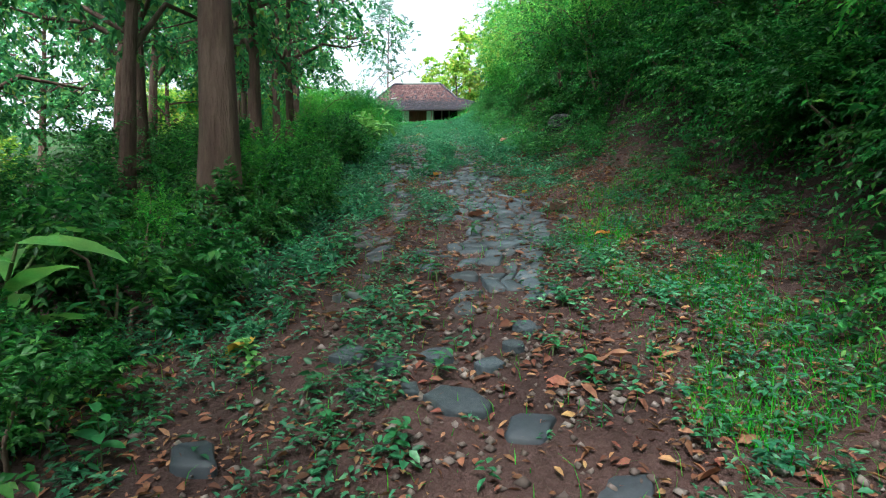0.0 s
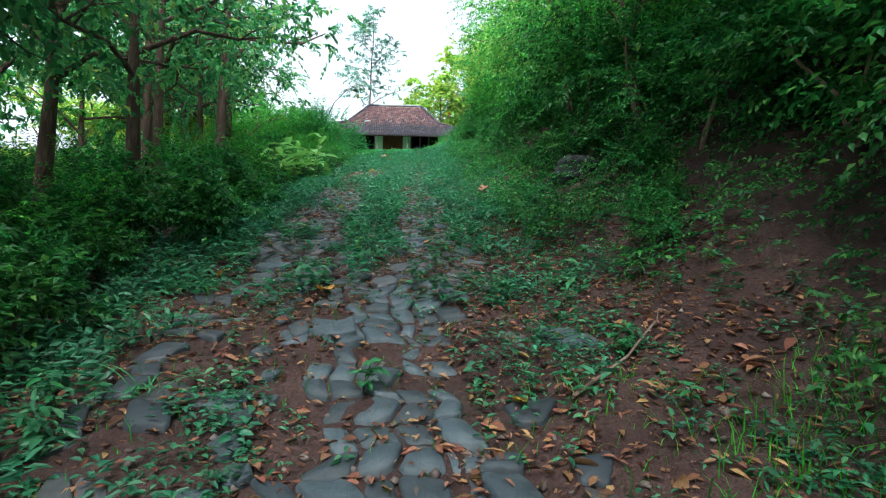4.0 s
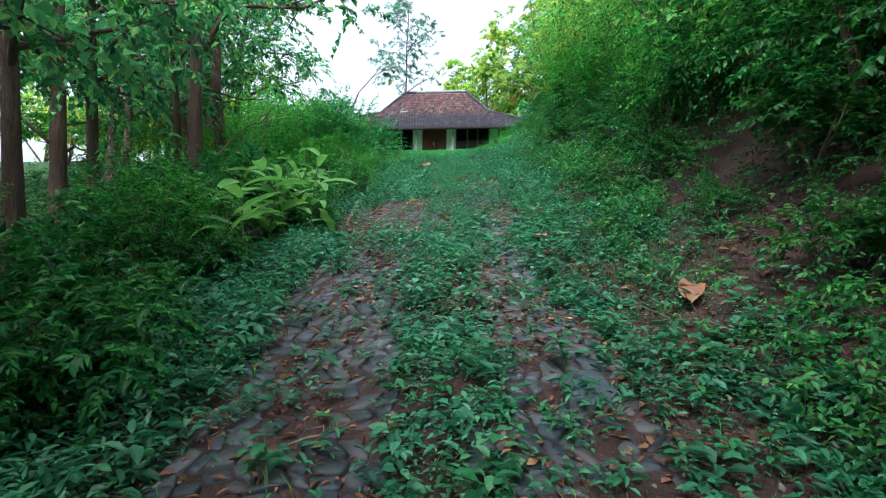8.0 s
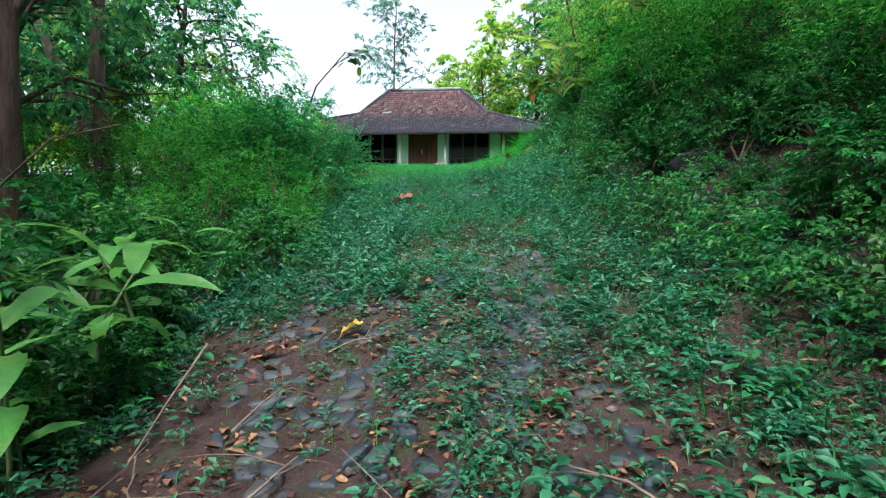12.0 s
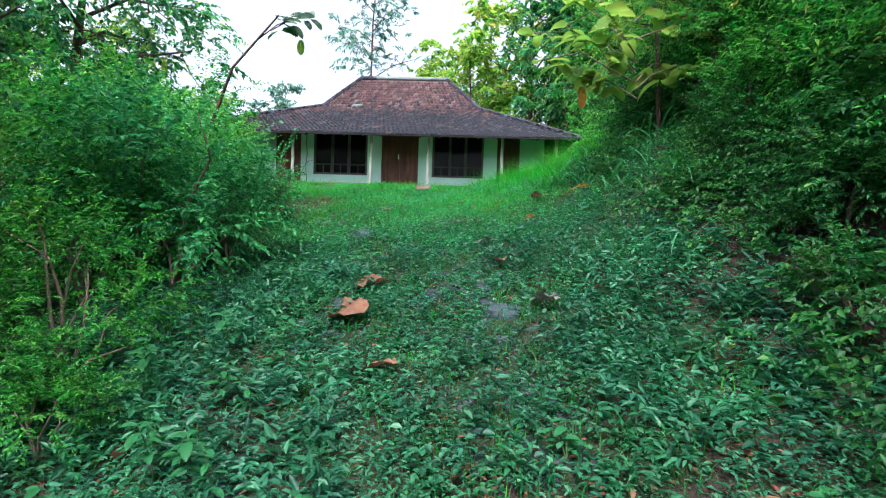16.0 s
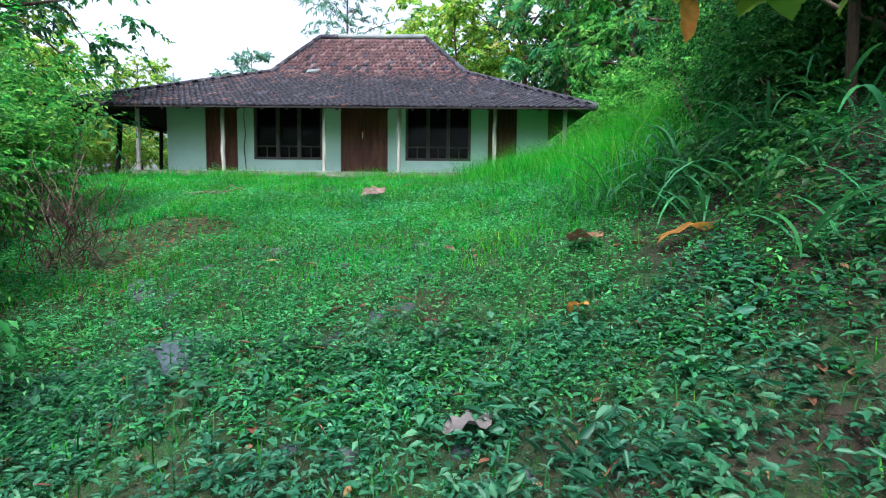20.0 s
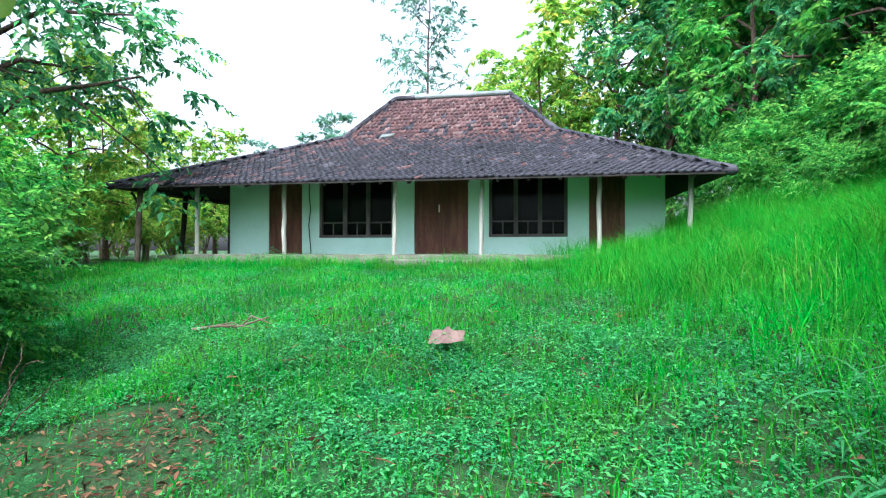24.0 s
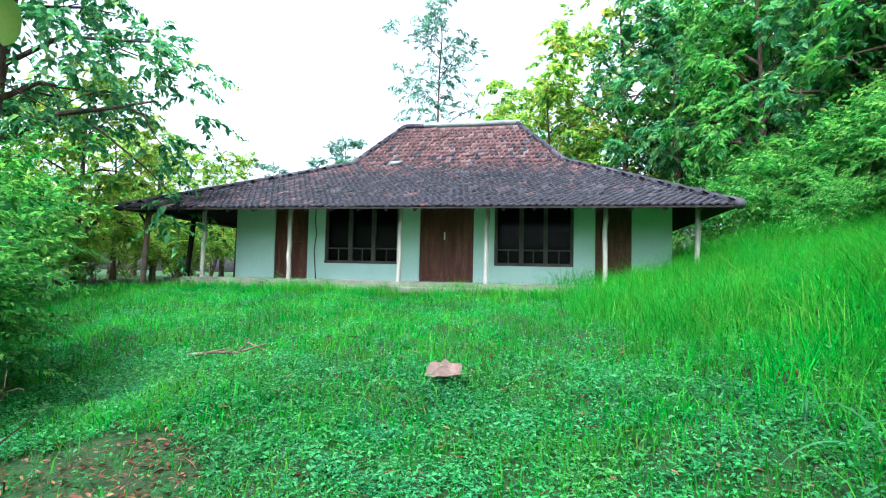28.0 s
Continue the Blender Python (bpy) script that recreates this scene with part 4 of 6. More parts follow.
# last number picks the leaf; 2 has sunlight put into its colour
for x, y, s, k in ((4.6, 15.5, 0.8, 2), (2.6, 16.0, 1.1, 2), (0.8, 22.0, 1.35, 2), (8.0, 12.5, 1.25, 0), (11.0, 10.0, 1.25, 1), (6.6, 17.0, 1.55, 2), (13.5, 13.0, 1.4, 0), (16.0, 9.0, 1.4, 1), (10.8, 4.0, 0.95, 0), (14.0, 2.5, 1.2, 1), (18.0, 0.0, 1.4, 0), (12.5, -4.0, 1.0, 1), (16.0, -6.0, 1.2, 0),
                   (9.2, -14.0, 0.9, 2), (8.2, -10.6, 0.55, 2), (7.4, -8.2, 0.42, 2), (8.6, -5.4, 0.6, 1), (9.4, -23.5, 1.0, 1), (9.4, -27.5, 1.05, 1), (10.6, -31.5, 1.1, 0), (11.0, -35.5, 1.05, 1), (10.4, -39.5, 1.1, 0), (4.0, -47.0, 1.2, 0), (0.0, -43.0, 1.2, 1), (7.5, -44.0, 1.2, 0), (-4.0, -41.0, 1.1, 0), (-3.0, -37.5, 1.0, 0), (8.8, -19.0, 0.95, 1), (10.5, -17.0, 1.0, 2), (9.0, -21.0, 0.9, 2), (10.5, -25.0, 1.1, 1), (9.5, -29.0, 1.0, 0), (11.0, -33.0, 1.1, 1), (10.0, -37.0, 1.0, 0), (12.5, -10.5, 1.1, 2), (9.6, 7.2, 1.0, 1), (12.2, 5.6, 1.15, 0), (10.4, 13.6, 1.35, 1), (15.0, 5.0, 1.3, 1), (18.0, 12.0, 1.6, 0), (13.0, 17.5, 1.6, 1), (9.0, 18.0, 1.5, 0), (11.8, 0.6, 0.95, 1), (15.5, -2.5, 1.2, 1), (19.0, 5.0, 1.5, 0), (20, 16, 1.7, 0), (4.0, 24.0, 1.2, 1), (22, 6, 1.7, 1), (14, -14, 1.3, 0), (15, -21, 1.4, 1), (15, -29, 1.4, 0),
                   (-11.5, 2.5, 0.5, 2), (-10.6, 0.2, 0.62, 2), (-9.6, 5.5, 0.5, 2), (-12.2, -4.5, 0.7, 2), (-14.0, -2.5, 0.6, 2), (-13.0, 6.0, 0.55, 2), (-10.6, -4.6, 0.42, 2), (-21, 14, 0.9, 2), (-22, 8, 0.9, 2), (-13, -10, 0.9, 1), (-17, -14, 1.1, 0), (-14, -22, 1.1, 0), (-15, -31, 1.2, 0)):
    # those beyond y -40 stand unseen behind the start, added to cut light there
    put(wood[k], x, y, rng.uniform(0, 360), s)
# crowns painted with the brighter leaves to look lit from above
overhang = [tree("tree", "small tree with leafy boughs overhanging the bank", 3.1, 0.055, (-0.2, 0.0), 1.5, 0.085, 7000, m, BARK, "small trees overhanging the bank", 0.36, 13, 0.5, clump=0.3) for m in (L_BRIGHT, L_BRIGHT, L_SUN_TINT)]
for y in (-37.5, -34.6, -31.2, -28.4, -25.8, -23.0, -20.6, -18.2, -16.8, -15.4, -14.0, -12.9):
    put(overhang[rng.integers(2) + (y > -17)], path_x(y) + np.interp(y, [-33, -28, -20, -13], [4.6, 3.9, 3.7, 4.1]) + rng.normal(0, 0.2), y + rng.normal(0, 0.3), rng.uniform(-35, 35), rng.uniform(0.8, 1.1) * (0.72 if y > -17 else 1.0))
for x, y, s in ((5.45, -11.9, 0.75), (5.7, -10.7, 0.8), (5.9, -9.5, 0.75), (6.4, -8.4, 0.8), (6.6, -11.2, 1.0)):
    put(overhang[rng.integers(1, 3)], x, y, rng.uniform(-35, 35), s)
# crowns above the view, added to keep light off the path
shade_trees = [tree("tree", "tall forest tree added for its crown to shade the path", 11.0, 0.17, (-0.3, 0.0), 3.5, 0.25, 5600, L_TREE, BARK, "trees over the path", 0.5, 12, 0.5, clump=0.24) for _ in range(2)]
for i, (x, y, s) in enumerate(((-0.8, -37.5, 0.8), (9.0, -36.6, 0.95), (8.6, -32.2, 0.9))):
    put(shade_trees[i % 2], x, y, 180 * (x < 2) + rng.uniform(-25, 25), s)
yard = tree("tree", "broad leafy tree at the edge of the yard", 8.6, 0.18, (0.05, 0.0), 3.0, 0.21, 12000, L_TREE, BARK, "broad trees at the edge of the yard", 0.32, 16, 0.55, clump=0.22)
put(yard, -9.5, -3.3, 30, 1.05)
put(yard, -10.2, -6.2, 200, 0.95)
put(yard, -11.0, -9.6, 130, 1.05)
# pale blue-green: the haze of distance is put into the leaf colour
L_HAZE_TINT = mat_leaf("haze_tint_leaf", [(0.0, (0.12, 0.3, 0.2)), (1.0, (0.25, 0.45, 0.32))], 0.6, 0.5, 0.4)
tall = tree("tree", "tall thin feathery tree standing against the sky", 26.0, 0.2, (0.0, 0.0), 4.6, 0.5, 2800, L_HAZE_TINT, BARK, "", 0.55, 12, 0.3, clump=0.17)
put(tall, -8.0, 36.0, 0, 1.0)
slim = tree("tree", "small far tree showing over the roof", 11.0, 0.1, (0.0, 0.0), 1.7, 0.34, 420, L_HAZE_TINT, BARK, "far trees over the roof", 0.6, 8, 0.4, clump=0.2)
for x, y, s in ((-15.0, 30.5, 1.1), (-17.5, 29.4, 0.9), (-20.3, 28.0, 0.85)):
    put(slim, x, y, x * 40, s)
for s in teak + wood + shade_trees + overhang + [yard, tall, slim]:
    drop(s)


# ---------------------------------------------------------------- single plants with large leaves
def blade(length, width, bend, n=7, wave=0.0, pointed=1.0, twist=0.0):
    """One large leaf along +y, its upper side up: an oval or strap with a fold and a bend."""
    k = np.linspace(0, 1, n)
    half = width / 2 * np.sin(np.pi * np.clip(k * 0.94 + 0.06, 0, 1)) ** (0.75 if pointed > 0.5 else 0.5)
    half[-1] = 0.002
    ang = bend * k
    y = np.concatenate([[0], np.cumsum(np.cos(ang[:-1]))]) * length / (n - 1)
    z = -np.concatenate([[0], np.cumsum(np.sin(ang[:-1]))]) * length / (n - 1)
    w = wave * rng.standard_normal((2, n)) * width
    rows = [np.stack([-half, y, z + half * 0.3 + w[0]], 1), np.stack([-half * 0.5, y, z + half * 0.12], 1), np.stack([0 * half, y, z], 1), np.stack([half * 0.5, y, z + half * 0.12], 1), np.stack([half, y, z + half * 0.3 + w[1]], 1)]
    v = np.stack(rows, axis=1).reshape(-1, 3)
    i = np.arange(n * 5).reshape(n, 5)
    q = np.stack([i[:-1, :-1], i[:-1, 1:], i[1:, 1:], i[1:, :-1]], axis=-1).reshape(-1, 4)
    return v, [q]


def placed(chunk, m):
    v = chunk[0] @ np.array(m.to_3x3()).T + np.array(m.translation)
    return v, chunk[1]


L_GINGER = mat_leaf("ginger_leaf", [(0.0, (0.05, 0.2, 0.04)), (0.5, (0.1, 0.32, 0.06)), (0.82, (0.22, 0.4, 0.08)), (0.93, (0.34, 0.3, 0.08)), (1.0, (0.3, 0.13, 0.05))], 0.42, 0.4, 3, 0.35)
L_TEAK = mat_leaf("teak_leaf", [(0.0, (0.09, 0.24, 0.03)), (0.5, (0.18, 0.36, 0.05)), (0.8, (0.34, 0.38, 0.06)), (1.0, (0.55, 0.28, 0.05))], 0.5, 0.6, 2)
L_DUSTY = mat_leaf("dusty_leaf", [(0.0, (0.12, 0.2, 0.13)), (0.6, (0.2, 0.3, 0.2)), (1.0, (0.26, 0.34, 0.2))], 0.7, 0.2, 3)
L_ORANGE = mat_leaf("orange_leaf", [(0.0, (0.45, 0.17, 0.03)), (0.5, (0.55, 0.26, 0.04)), (1.0, (0.6, 0.34, 0.08))], 0.6, 0.35, 14)
L_YELLOW = mat_leaf("yellow_leaf", [(0.0, (0.5, 0.3, 0.04)), (1.0, (0.6, 0.4, 0.06))], 0.6, 0.3, 9)
L_BROWN = mat_leaf("brown_leaf", [(0.0, (0.2, 0.085, 0.045)), (1.0, (0.3, 0.15, 0.09))], 0.75, 0.12, 9)
L_PALE = mat_leaf("pale_dry_leaf", [(0.0, (0.26, 0.15, 0.11)), (1.0, (0.36, 0.24, 0.19))], 0.75, 0.12, 9)
L_GREY = mat_leaf("grey_dry_leaf", [(0.0, (0.14, 0.12, 0.115)), (1.0, (0.22, 0.19, 0.18))], 0.75, 0.1, 9)


def ginger(h, n):
    t = thing("ginger_plant", (0, 0, -40), "wild ginger stalk with long drooping yellow-green leaves", "plant", "wild ginger by the path")
    a = rng.uniform(0, 6.3)
    lean = rng.uniform(0.15, 0.4)
    k = np.linspace(0, 1, 6)
    pts = np.stack([math.cos(a) * lean * h * k ** 2, math.sin(a) * lean * h * k ** 2, h * k], 1)
    part_np("stalk", tube(pts, np.linspace(0.013, 0.006, 6), 6), GREEN_STEM, t, smooth=True)
    for i in range(n):
        s = 0.3 + 0.7 * i / (n - 1)
        p = [np.interp(s, k, pts[:, j]) for j in range(3)]
        m = pose(*p, rng.uniform(15, 55), rng.uniform(-20, 20), math.degrees(a) + 90 + 180 * (i % 2) + rng.uniform(-30, 30))
        part_np("leaf", placed(blade(rng.uniform(0.45, 0.8) * (0.6 + 0.4 * h), rng.uniform(0.1, 0.17), rng.uniform(0.4, 1.6), 9, 0.035), m), L_GINGER, t, smooth=True)
    return t


gingers = [ginger(h, n) for h, n in ((0.7, 5), (0.95, 6), (1.15, 7), (0.85, 5))]
for i in range(13):
    y = rng.uniform(-22.6, -17.6)
    put(gingers[i % 4], path_x(y) - rng.uniform(1.9, 3.6), y, rng.uniform(0, 360), rng.uniform(0.6, 0.95))
for g in gingers:
    drop(g)


L_STRAP = mat_leaf("strap_leaf", [(0.0, (0.03, 0.17, 0.05)), (0.6, (0.055, 0.25, 0.085)), (1.0, (0.1, 0.33, 0.12))], 0.45, 0.3, 2)


def strap_clump(n, length):
    t = thing("strap_grass", (0, 0, -40), "clump of long arching strap-leaved grass", "grass clump", "strap grass on the bank")
    for i in range(n):
        m = pose(rng.normal(0, 0.06), rng.normal(0, 0.06), 0, rng.uniform(50, 85), 0, rng.uniform(0, 360))
        part_np("blade", placed(blade(length * rng.uniform(0.6, 1.2), rng.uniform(0.016, 0.03), rng.uniform(1.1, 2.4), 9), m), L_STRAP, t, smooth=True)
    return t


straps = [strap_clump(9, 0.85), strap_clump(7, 0.7), strap_clump(8, 0.6)]
for x, y, s in ((4.1, -11.9, 1.0), (4.2, -12.35, 1.1), (4.0, -11.6, 0.9), (4.5, -12.0, 1.0), (4.5, -12.6, 0.9), (3.9, -10.9, 0.8), (4.6, -11.0, 1.0), (4.3, -10.0, 0.9), (4.9, -12.0, 1.1), (4.2, -13.2, 0.8), (3.7, -10.2, 0.7), (4.9, -9.4, 0.9), (5.2, -10.6, 1.0), (3.6, -9.2, 0.6), (4.4, -14.2, 0.7), (3.5, -10.7, 0.7), (3.9, -10.5, 0.85), (4.15, -10.9, 0.9), (4.3, -10.6, 0.8), (4.1, -11.3, 0.9), (4.35, -11.5, 0.85), (3.8, -9.7, 0.6), (3.55, -9.8, 0.55), (4.55, -10.2, 1.0)):
    put(straps[rng.integers(3)], x + rng.normal(0, 0.15), y + rng.normal(0, 0.15), rng.uniform(0, 360), s)
for x, y, s in ((2.75, -33.7, 0.5), (2.95, -33.4, 0.42), (2.6, -33.35, 0.4), (2.3, -33.6, 0.5), (2.85, -30.9, 0.4), (1.95, -32.8, 0.45)):
    put(straps[rng.integers(3)], x, y, rng.uniform(0, 360), s)
for i in range(26):
    y = rng.uniform(-11.6, -9.6)
    put(straps[rng.integers(3)], rng.uniform(3.3, 4.0) + 0.35 * (y < -10) + rng.uniform(0, 0.7), y, rng.uniform(0, 360), rng.uniform(0.5, 0.95))
for g in straps:
    drop(g)


def sapling(name, label, pts, radius, sprigs, size, mat, extra=()):
    """A young teak: a thin trunk and a few very large leaves on bare twigs."""
    t = thing(name, (0, 0, 0), label, "sapling")
    pts = np.array(pts, float)
    part_np("trunk", tube(pts, np.linspace(radius, radius * 0.35, len(pts)), 7, 0.05), BARK, t, smooth=True)
    for p, q in sprigs:
        p, q = np.array(p, float), np.array(q, float)
        part_np("twig", stems_from(p, [q], 0.012, 0.005)[0], TWIG, t)
        for i in range(9):
            s = p + (q - p) * (0.35 + 0.65 * i / 8)
            m = pose(*s, rng.uniform(-25, 20), rng.uniform(-30, 30), rng.uniform(0, 360))
            part_np("leaf", placed(blade(size * rng.uniform(0.7, 1.2), size * rng.uniform(0.45, 0.62), rng.uniform(0.3, 1.0), 8, 0.03, 0.3), m), mat, t, smooth=True)
    for (x, y, z), length, width, turn, m2 in extra:
        m = pose(x, y, z, -78, 0, turn)
        part_np("leaf", placed(blade(length, width, 0.35, 9, 0.05, 0.3), m), m2, t, "orange and yellow withered leaf hanging from its twig", True)
    return t


g0 = float(land(4.9, -11.28))
sapling("teak_sapling", "young teak with few large yellowing leaves on the bank", [(4.92, -11.28, g0 - 0.1), (4.88, -11.3, g0 + 0.8), (4.8, -11.36, g0 + 1.5), (4.55, -11.7, g0 + 2.3), (4.36, -11.86, g0 + 3.0), (4.34, -11.9, g0 + 3.5)], 0.036,
        [((4.45, -11.8, 0.2), (3.75, -11.6, 0.55)), ((4.42, -11.8, 0.4), (3.3, -11.5, 0.75)), ((4.4, -11.85, 0.5), (3.5, -12.1, 0.95)), ((4.42, -11.85, 0.4), (4.95, -11.4, 0.7)), ((4.38, -11.9, 0.7), (3.9, -12.4, 1.0)), ((4.42, -11.8, 0.3), (5.2, -11.9, 0.6)), ((4.4, -11.9, 0.6), (4.2, -11.2, 0.85)), ((4.34, -11.85, 1.2), (3.4, -11.7, 1.5)), ((4.34, -11.85, 1.1), (5.3, -11.5, 1.4)), ((4.38, -11.85, 0.9), (5.8, -11.8, 1.05)), ((4.38, -11.85, 0.8), (3.1, -11.2, 1.2))],
        0.31, L_TEAK, [((3.83, -11.48, 0.42), 0.3, 0.13, 200, L_ORANGE), ((3.98, -11.75, 0.5), 0.26, 0.12, 140, L_TEAK)])
g2 = float(land(-1.3, -10.4))
sapling("teak_sapling", "young teak with big round grey-green leaves beside the shrub", [(-1.95, -9.9, g2 - 0.1), (-1.85, -9.95, 0.0), (-1.4, -10.1, 1.0), (-0.6, -10.3, 1.75)], 0.04,
        [((-0.95, -10.2, 1.42), (-0.05, -10.25, 1.75)), ((-0.7, -10.35, 1.5), (-0.3, -9.9, 1.95))], 0.26, L_DUSTY, [((-0.3, -10.1, 1.45), 0.24, 0.12, 30, L_TEAK)])



# ---------------------------------------------------------------- broad-leaved herbs on the verge
L_HERB = mat_leaf("herb_leaf", [(0.0, (0.0225, 0.144, 0.0425)), (0.6, (0.045, 0.2304, 0.0765)), (1.0, (0.0975, 0.2736, 0.085))], 0.5, 0.35, 2)


def herb(h, n, leaf, wide, label, group, mat=L_HERB, stems=1):
    t = thing("broadleaf_herb", (0, 0, -40), label, "herb", group)
    for s in range(stems):
        a = rng.uniform(0, 6.3)
        lean = rng.uniform(0.1, 0.45) + 0.15 * (stems > 1)
        k = np.linspace(0, 1, 5)
        pts = np.stack([math.cos(a) * lean * h * k ** 1.6, math.sin(a) * lean * h * k ** 1.6, h * k * (1 - 0.15 * k)], 1)
        part_np("stem", tube(pts, np.linspace(0.005, 0.002, 5), 5), GREEN_STEM, t)
        for i in range(n):
            u = 0.35 + 0.65 * i / max(1, n - 1)
            p = [np.interp(u, k, pts[:, j]) for j in range(3)]
            m = pose(*p, rng.uniform(-5, 35), rng.uniform(-20, 20), i * 137.5 + rng.uniform(-25, 25))
            size = leaf * rng.uniform(0.7, 1.2) * (1.1 - 0.35 * u)
            part_np("leaf", placed(blade(size, size * wide, rng.uniform(0.4, 1.1), 6, 0.02, 0.3), m), mat, t, smooth=True)
    return t


herbs = [herb(0.4, 8, 0.17, 0.5, "broad-leaved herb with soft green leaves on the verge", "broad-leaved herbs"), herb(0.3, 7, 0.14, 0.6, "broad-leaved herb with soft green leaves on the verge", "broad-leaved herbs"),
         herb(0.55, 10, 0.19, 0.42, "tall herb with long pointed leaves on the verge", "broad-leaved herbs"), herb(0.22, 6, 0.13, 0.4, "small low herb with narrow leaves among the stones", "small herbs", stems=2)]
for i in range(54):
    y = rng.uniform(-37, -12.5)
    d = rng.uniform(1.35, 2.5) * (-1 if i % 3 else 1)
    put(herbs[rng.integers(3)], path_x(y) + d, y, rng.uniform(0, 360), rng.uniform(0.5, 0.85) * (0.6 if i % 3 == 0 else 1.0))
for i in range(46):
    y = rng.uniform(-36.5, -16)
    put(herbs[3], path_x(y) + rng.uniform(-1.3, 1.6), y, rng.uniform(0, 360), rng.uniform(0.6, 1.1))
for x, y, k, s in ((7.0, -30.95, 0, 1.5), (6.85, -31.2, 1, 1.3), (6.2, -32.3, 1, 1.0), (0.27, -23.0, 0, 1.1), (0.48, -23.6, 1, 1.2), (0.8, -13.75, 0, 0.9), (0.6, -13.5, 1, 1.0), (-0.06, -13.3, 2, 0.8), (5.07, -26.8, 2, 0.9), (4.8, -26.6, 2, 0.8), (5.4, -26.9, 2, 0.9), (5.3, -26.4, 0, 1.0), (2.67, -33.66, 3, 1.3), (4.1, -27.9, 1, 0.8), (1.6, -35.4, 2, 1.1), (1.3, -35.0, 0, 1.2), (3.6, -36.4, 3, 0.8), (4.6, -35.9, 3, 0.9), (3.3, -36.2, 3, 0.7)):
    put(herbs[k], x, y, rng.uniform(0, 360), s)
for i in range(48):
    y = rng.uniform(-26.5, -14.5)
    put(herbs[i % 3], path_x(y) + rng.uniform(1.2, 2.6), y, rng.uniform(0, 360), rng.uniform(0.35, 0.6))
for i in range(46):
    y = rng.uniform(-17.6, -12.6)
    put(herbs[2 - (i % 4 == 0)], path_x(y) - rng.uniform(0.9, 2.5), y, rng.uniform(0, 360), rng.uniform(0.5, 0.85))
for x, y, k, s in ((-3.4, -1.85, 2, 0.9), (-3.7, -1.8, 0, 0.8), (-0.9, -1.85, 3, 1.0), (-5.4, -1.9, 0, 0.8), (1.2, -1.9, 3, 0.9)):
    put(herbs[k], x, y, rng.uniform(0, 360), s)
for g in herbs:
    drop(g)
sprig = herb(0.34, 22, 0.075, 0.6, "young plant with small pale green paired leaves on the verge", "", mat_leaf("pale_herb_leaf", [(0.0, (0.1, 0.34, 0.08)), (1.0, (0.2, 0.46, 0.12))], 0.5, 0.4, 2))
put(sprig, 2.75, -35.75, 40, 1.0)
put(sprig, 3.38, -28.15, 130, 0.75)
drop(sprig)


def broad_stalk(x, y, turn, leaves):
    t = thing("ginger_plant", (x, y, float(land(x, y))), "leaning stalk with very broad bright green leaves", "plant", "wild ginger by the path")
    part_np("stalk", tube([(0, 0, -0.05), (0.05, 0, 0.35), (0.16, 0, 0.7), (0.34, 0, 0.95)], [0.02, 0.017, 0.013, 0.008], 7), GREEN_STEM, t, smooth=True)
    for i in range(leaves):
        k = 0.45 + 0.55 * i / (leaves - 1)
        m = pose(0.34 * k ** 2, 0, 0.95 * k, rng.uniform(0, 40), rng.uniform(-25, 25), 137 * i + rng.uniform(-20, 20))
        part_np("leaf", placed(blade(rng.uniform(0.5, 0.72), rng.uniform(0.13, 0.19), rng.uniform(0.5, 1.3), 10, 0.03), m), L_GINGER, t, smooth=True)
    t.matrix_world = pose(x, y, float(land(x, y)), 0, 0, turn)


for x, y, tn, n in ((-0.5, -18.9, 20, 6), (-0.1, -19.5, 200, 5), (-0.9, -19.6, 110, 6), (0.2, -20.4, 300, 5), (-0.6, -20.8, 60, 6), (0.1, -21.6, 150, 5), (-0.8, -22.4, 250, 5), (0.45, -19.9, 75, 6), (-0.2, -18.6, 310, 7), (-1.2, -18.9, 10, 6), (0.35, -19.2, 190, 6), (0.5, -20.9, 240, 6), (-0.3, -21.2, 340, 6), (-1.4, -20.4, 40, 6), (0.6, -22.3, 120, 5), (1.15, -35.7, 330, 6), (0.7, -35.2, 80, 5)):
    broad_stalk(x, y, tn, n)


def banana(x, y, n, turn):
    t = thing("banana_plant", (x, y, float(land(x, y))), "young banana plant with broad bright green leaves behind the porch", "banana plant")
    part_np("stalk", tube([(0, 0, -0.05), (0.02, 0, 0.4), (0.03, 0.02, 0.8)], [0.09, 0.075, 0.05], 9), GREEN_STEM, t, smooth=True)
    for i in range(n):
        m = pose(0.03, 0.02, 0.7 + 0.03 * i, rng.uniform(50, 78), 0, turn + i * 137)
        part_np("leaf", placed(blade(rng.uniform(1.0, 1.4), rng.uniform(0.3, 0.38), rng.uniform(0.9, 1.7), 11, 0.03, 0.3), m), L_SUN_TINT, t, smooth=True)


banana(-9.3, 1.6, 6, 20)
banana(-10.1, 2.6, 6, 110)


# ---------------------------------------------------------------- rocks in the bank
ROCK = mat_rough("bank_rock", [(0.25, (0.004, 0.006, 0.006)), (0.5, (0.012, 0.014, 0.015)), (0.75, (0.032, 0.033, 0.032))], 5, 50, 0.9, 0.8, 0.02)


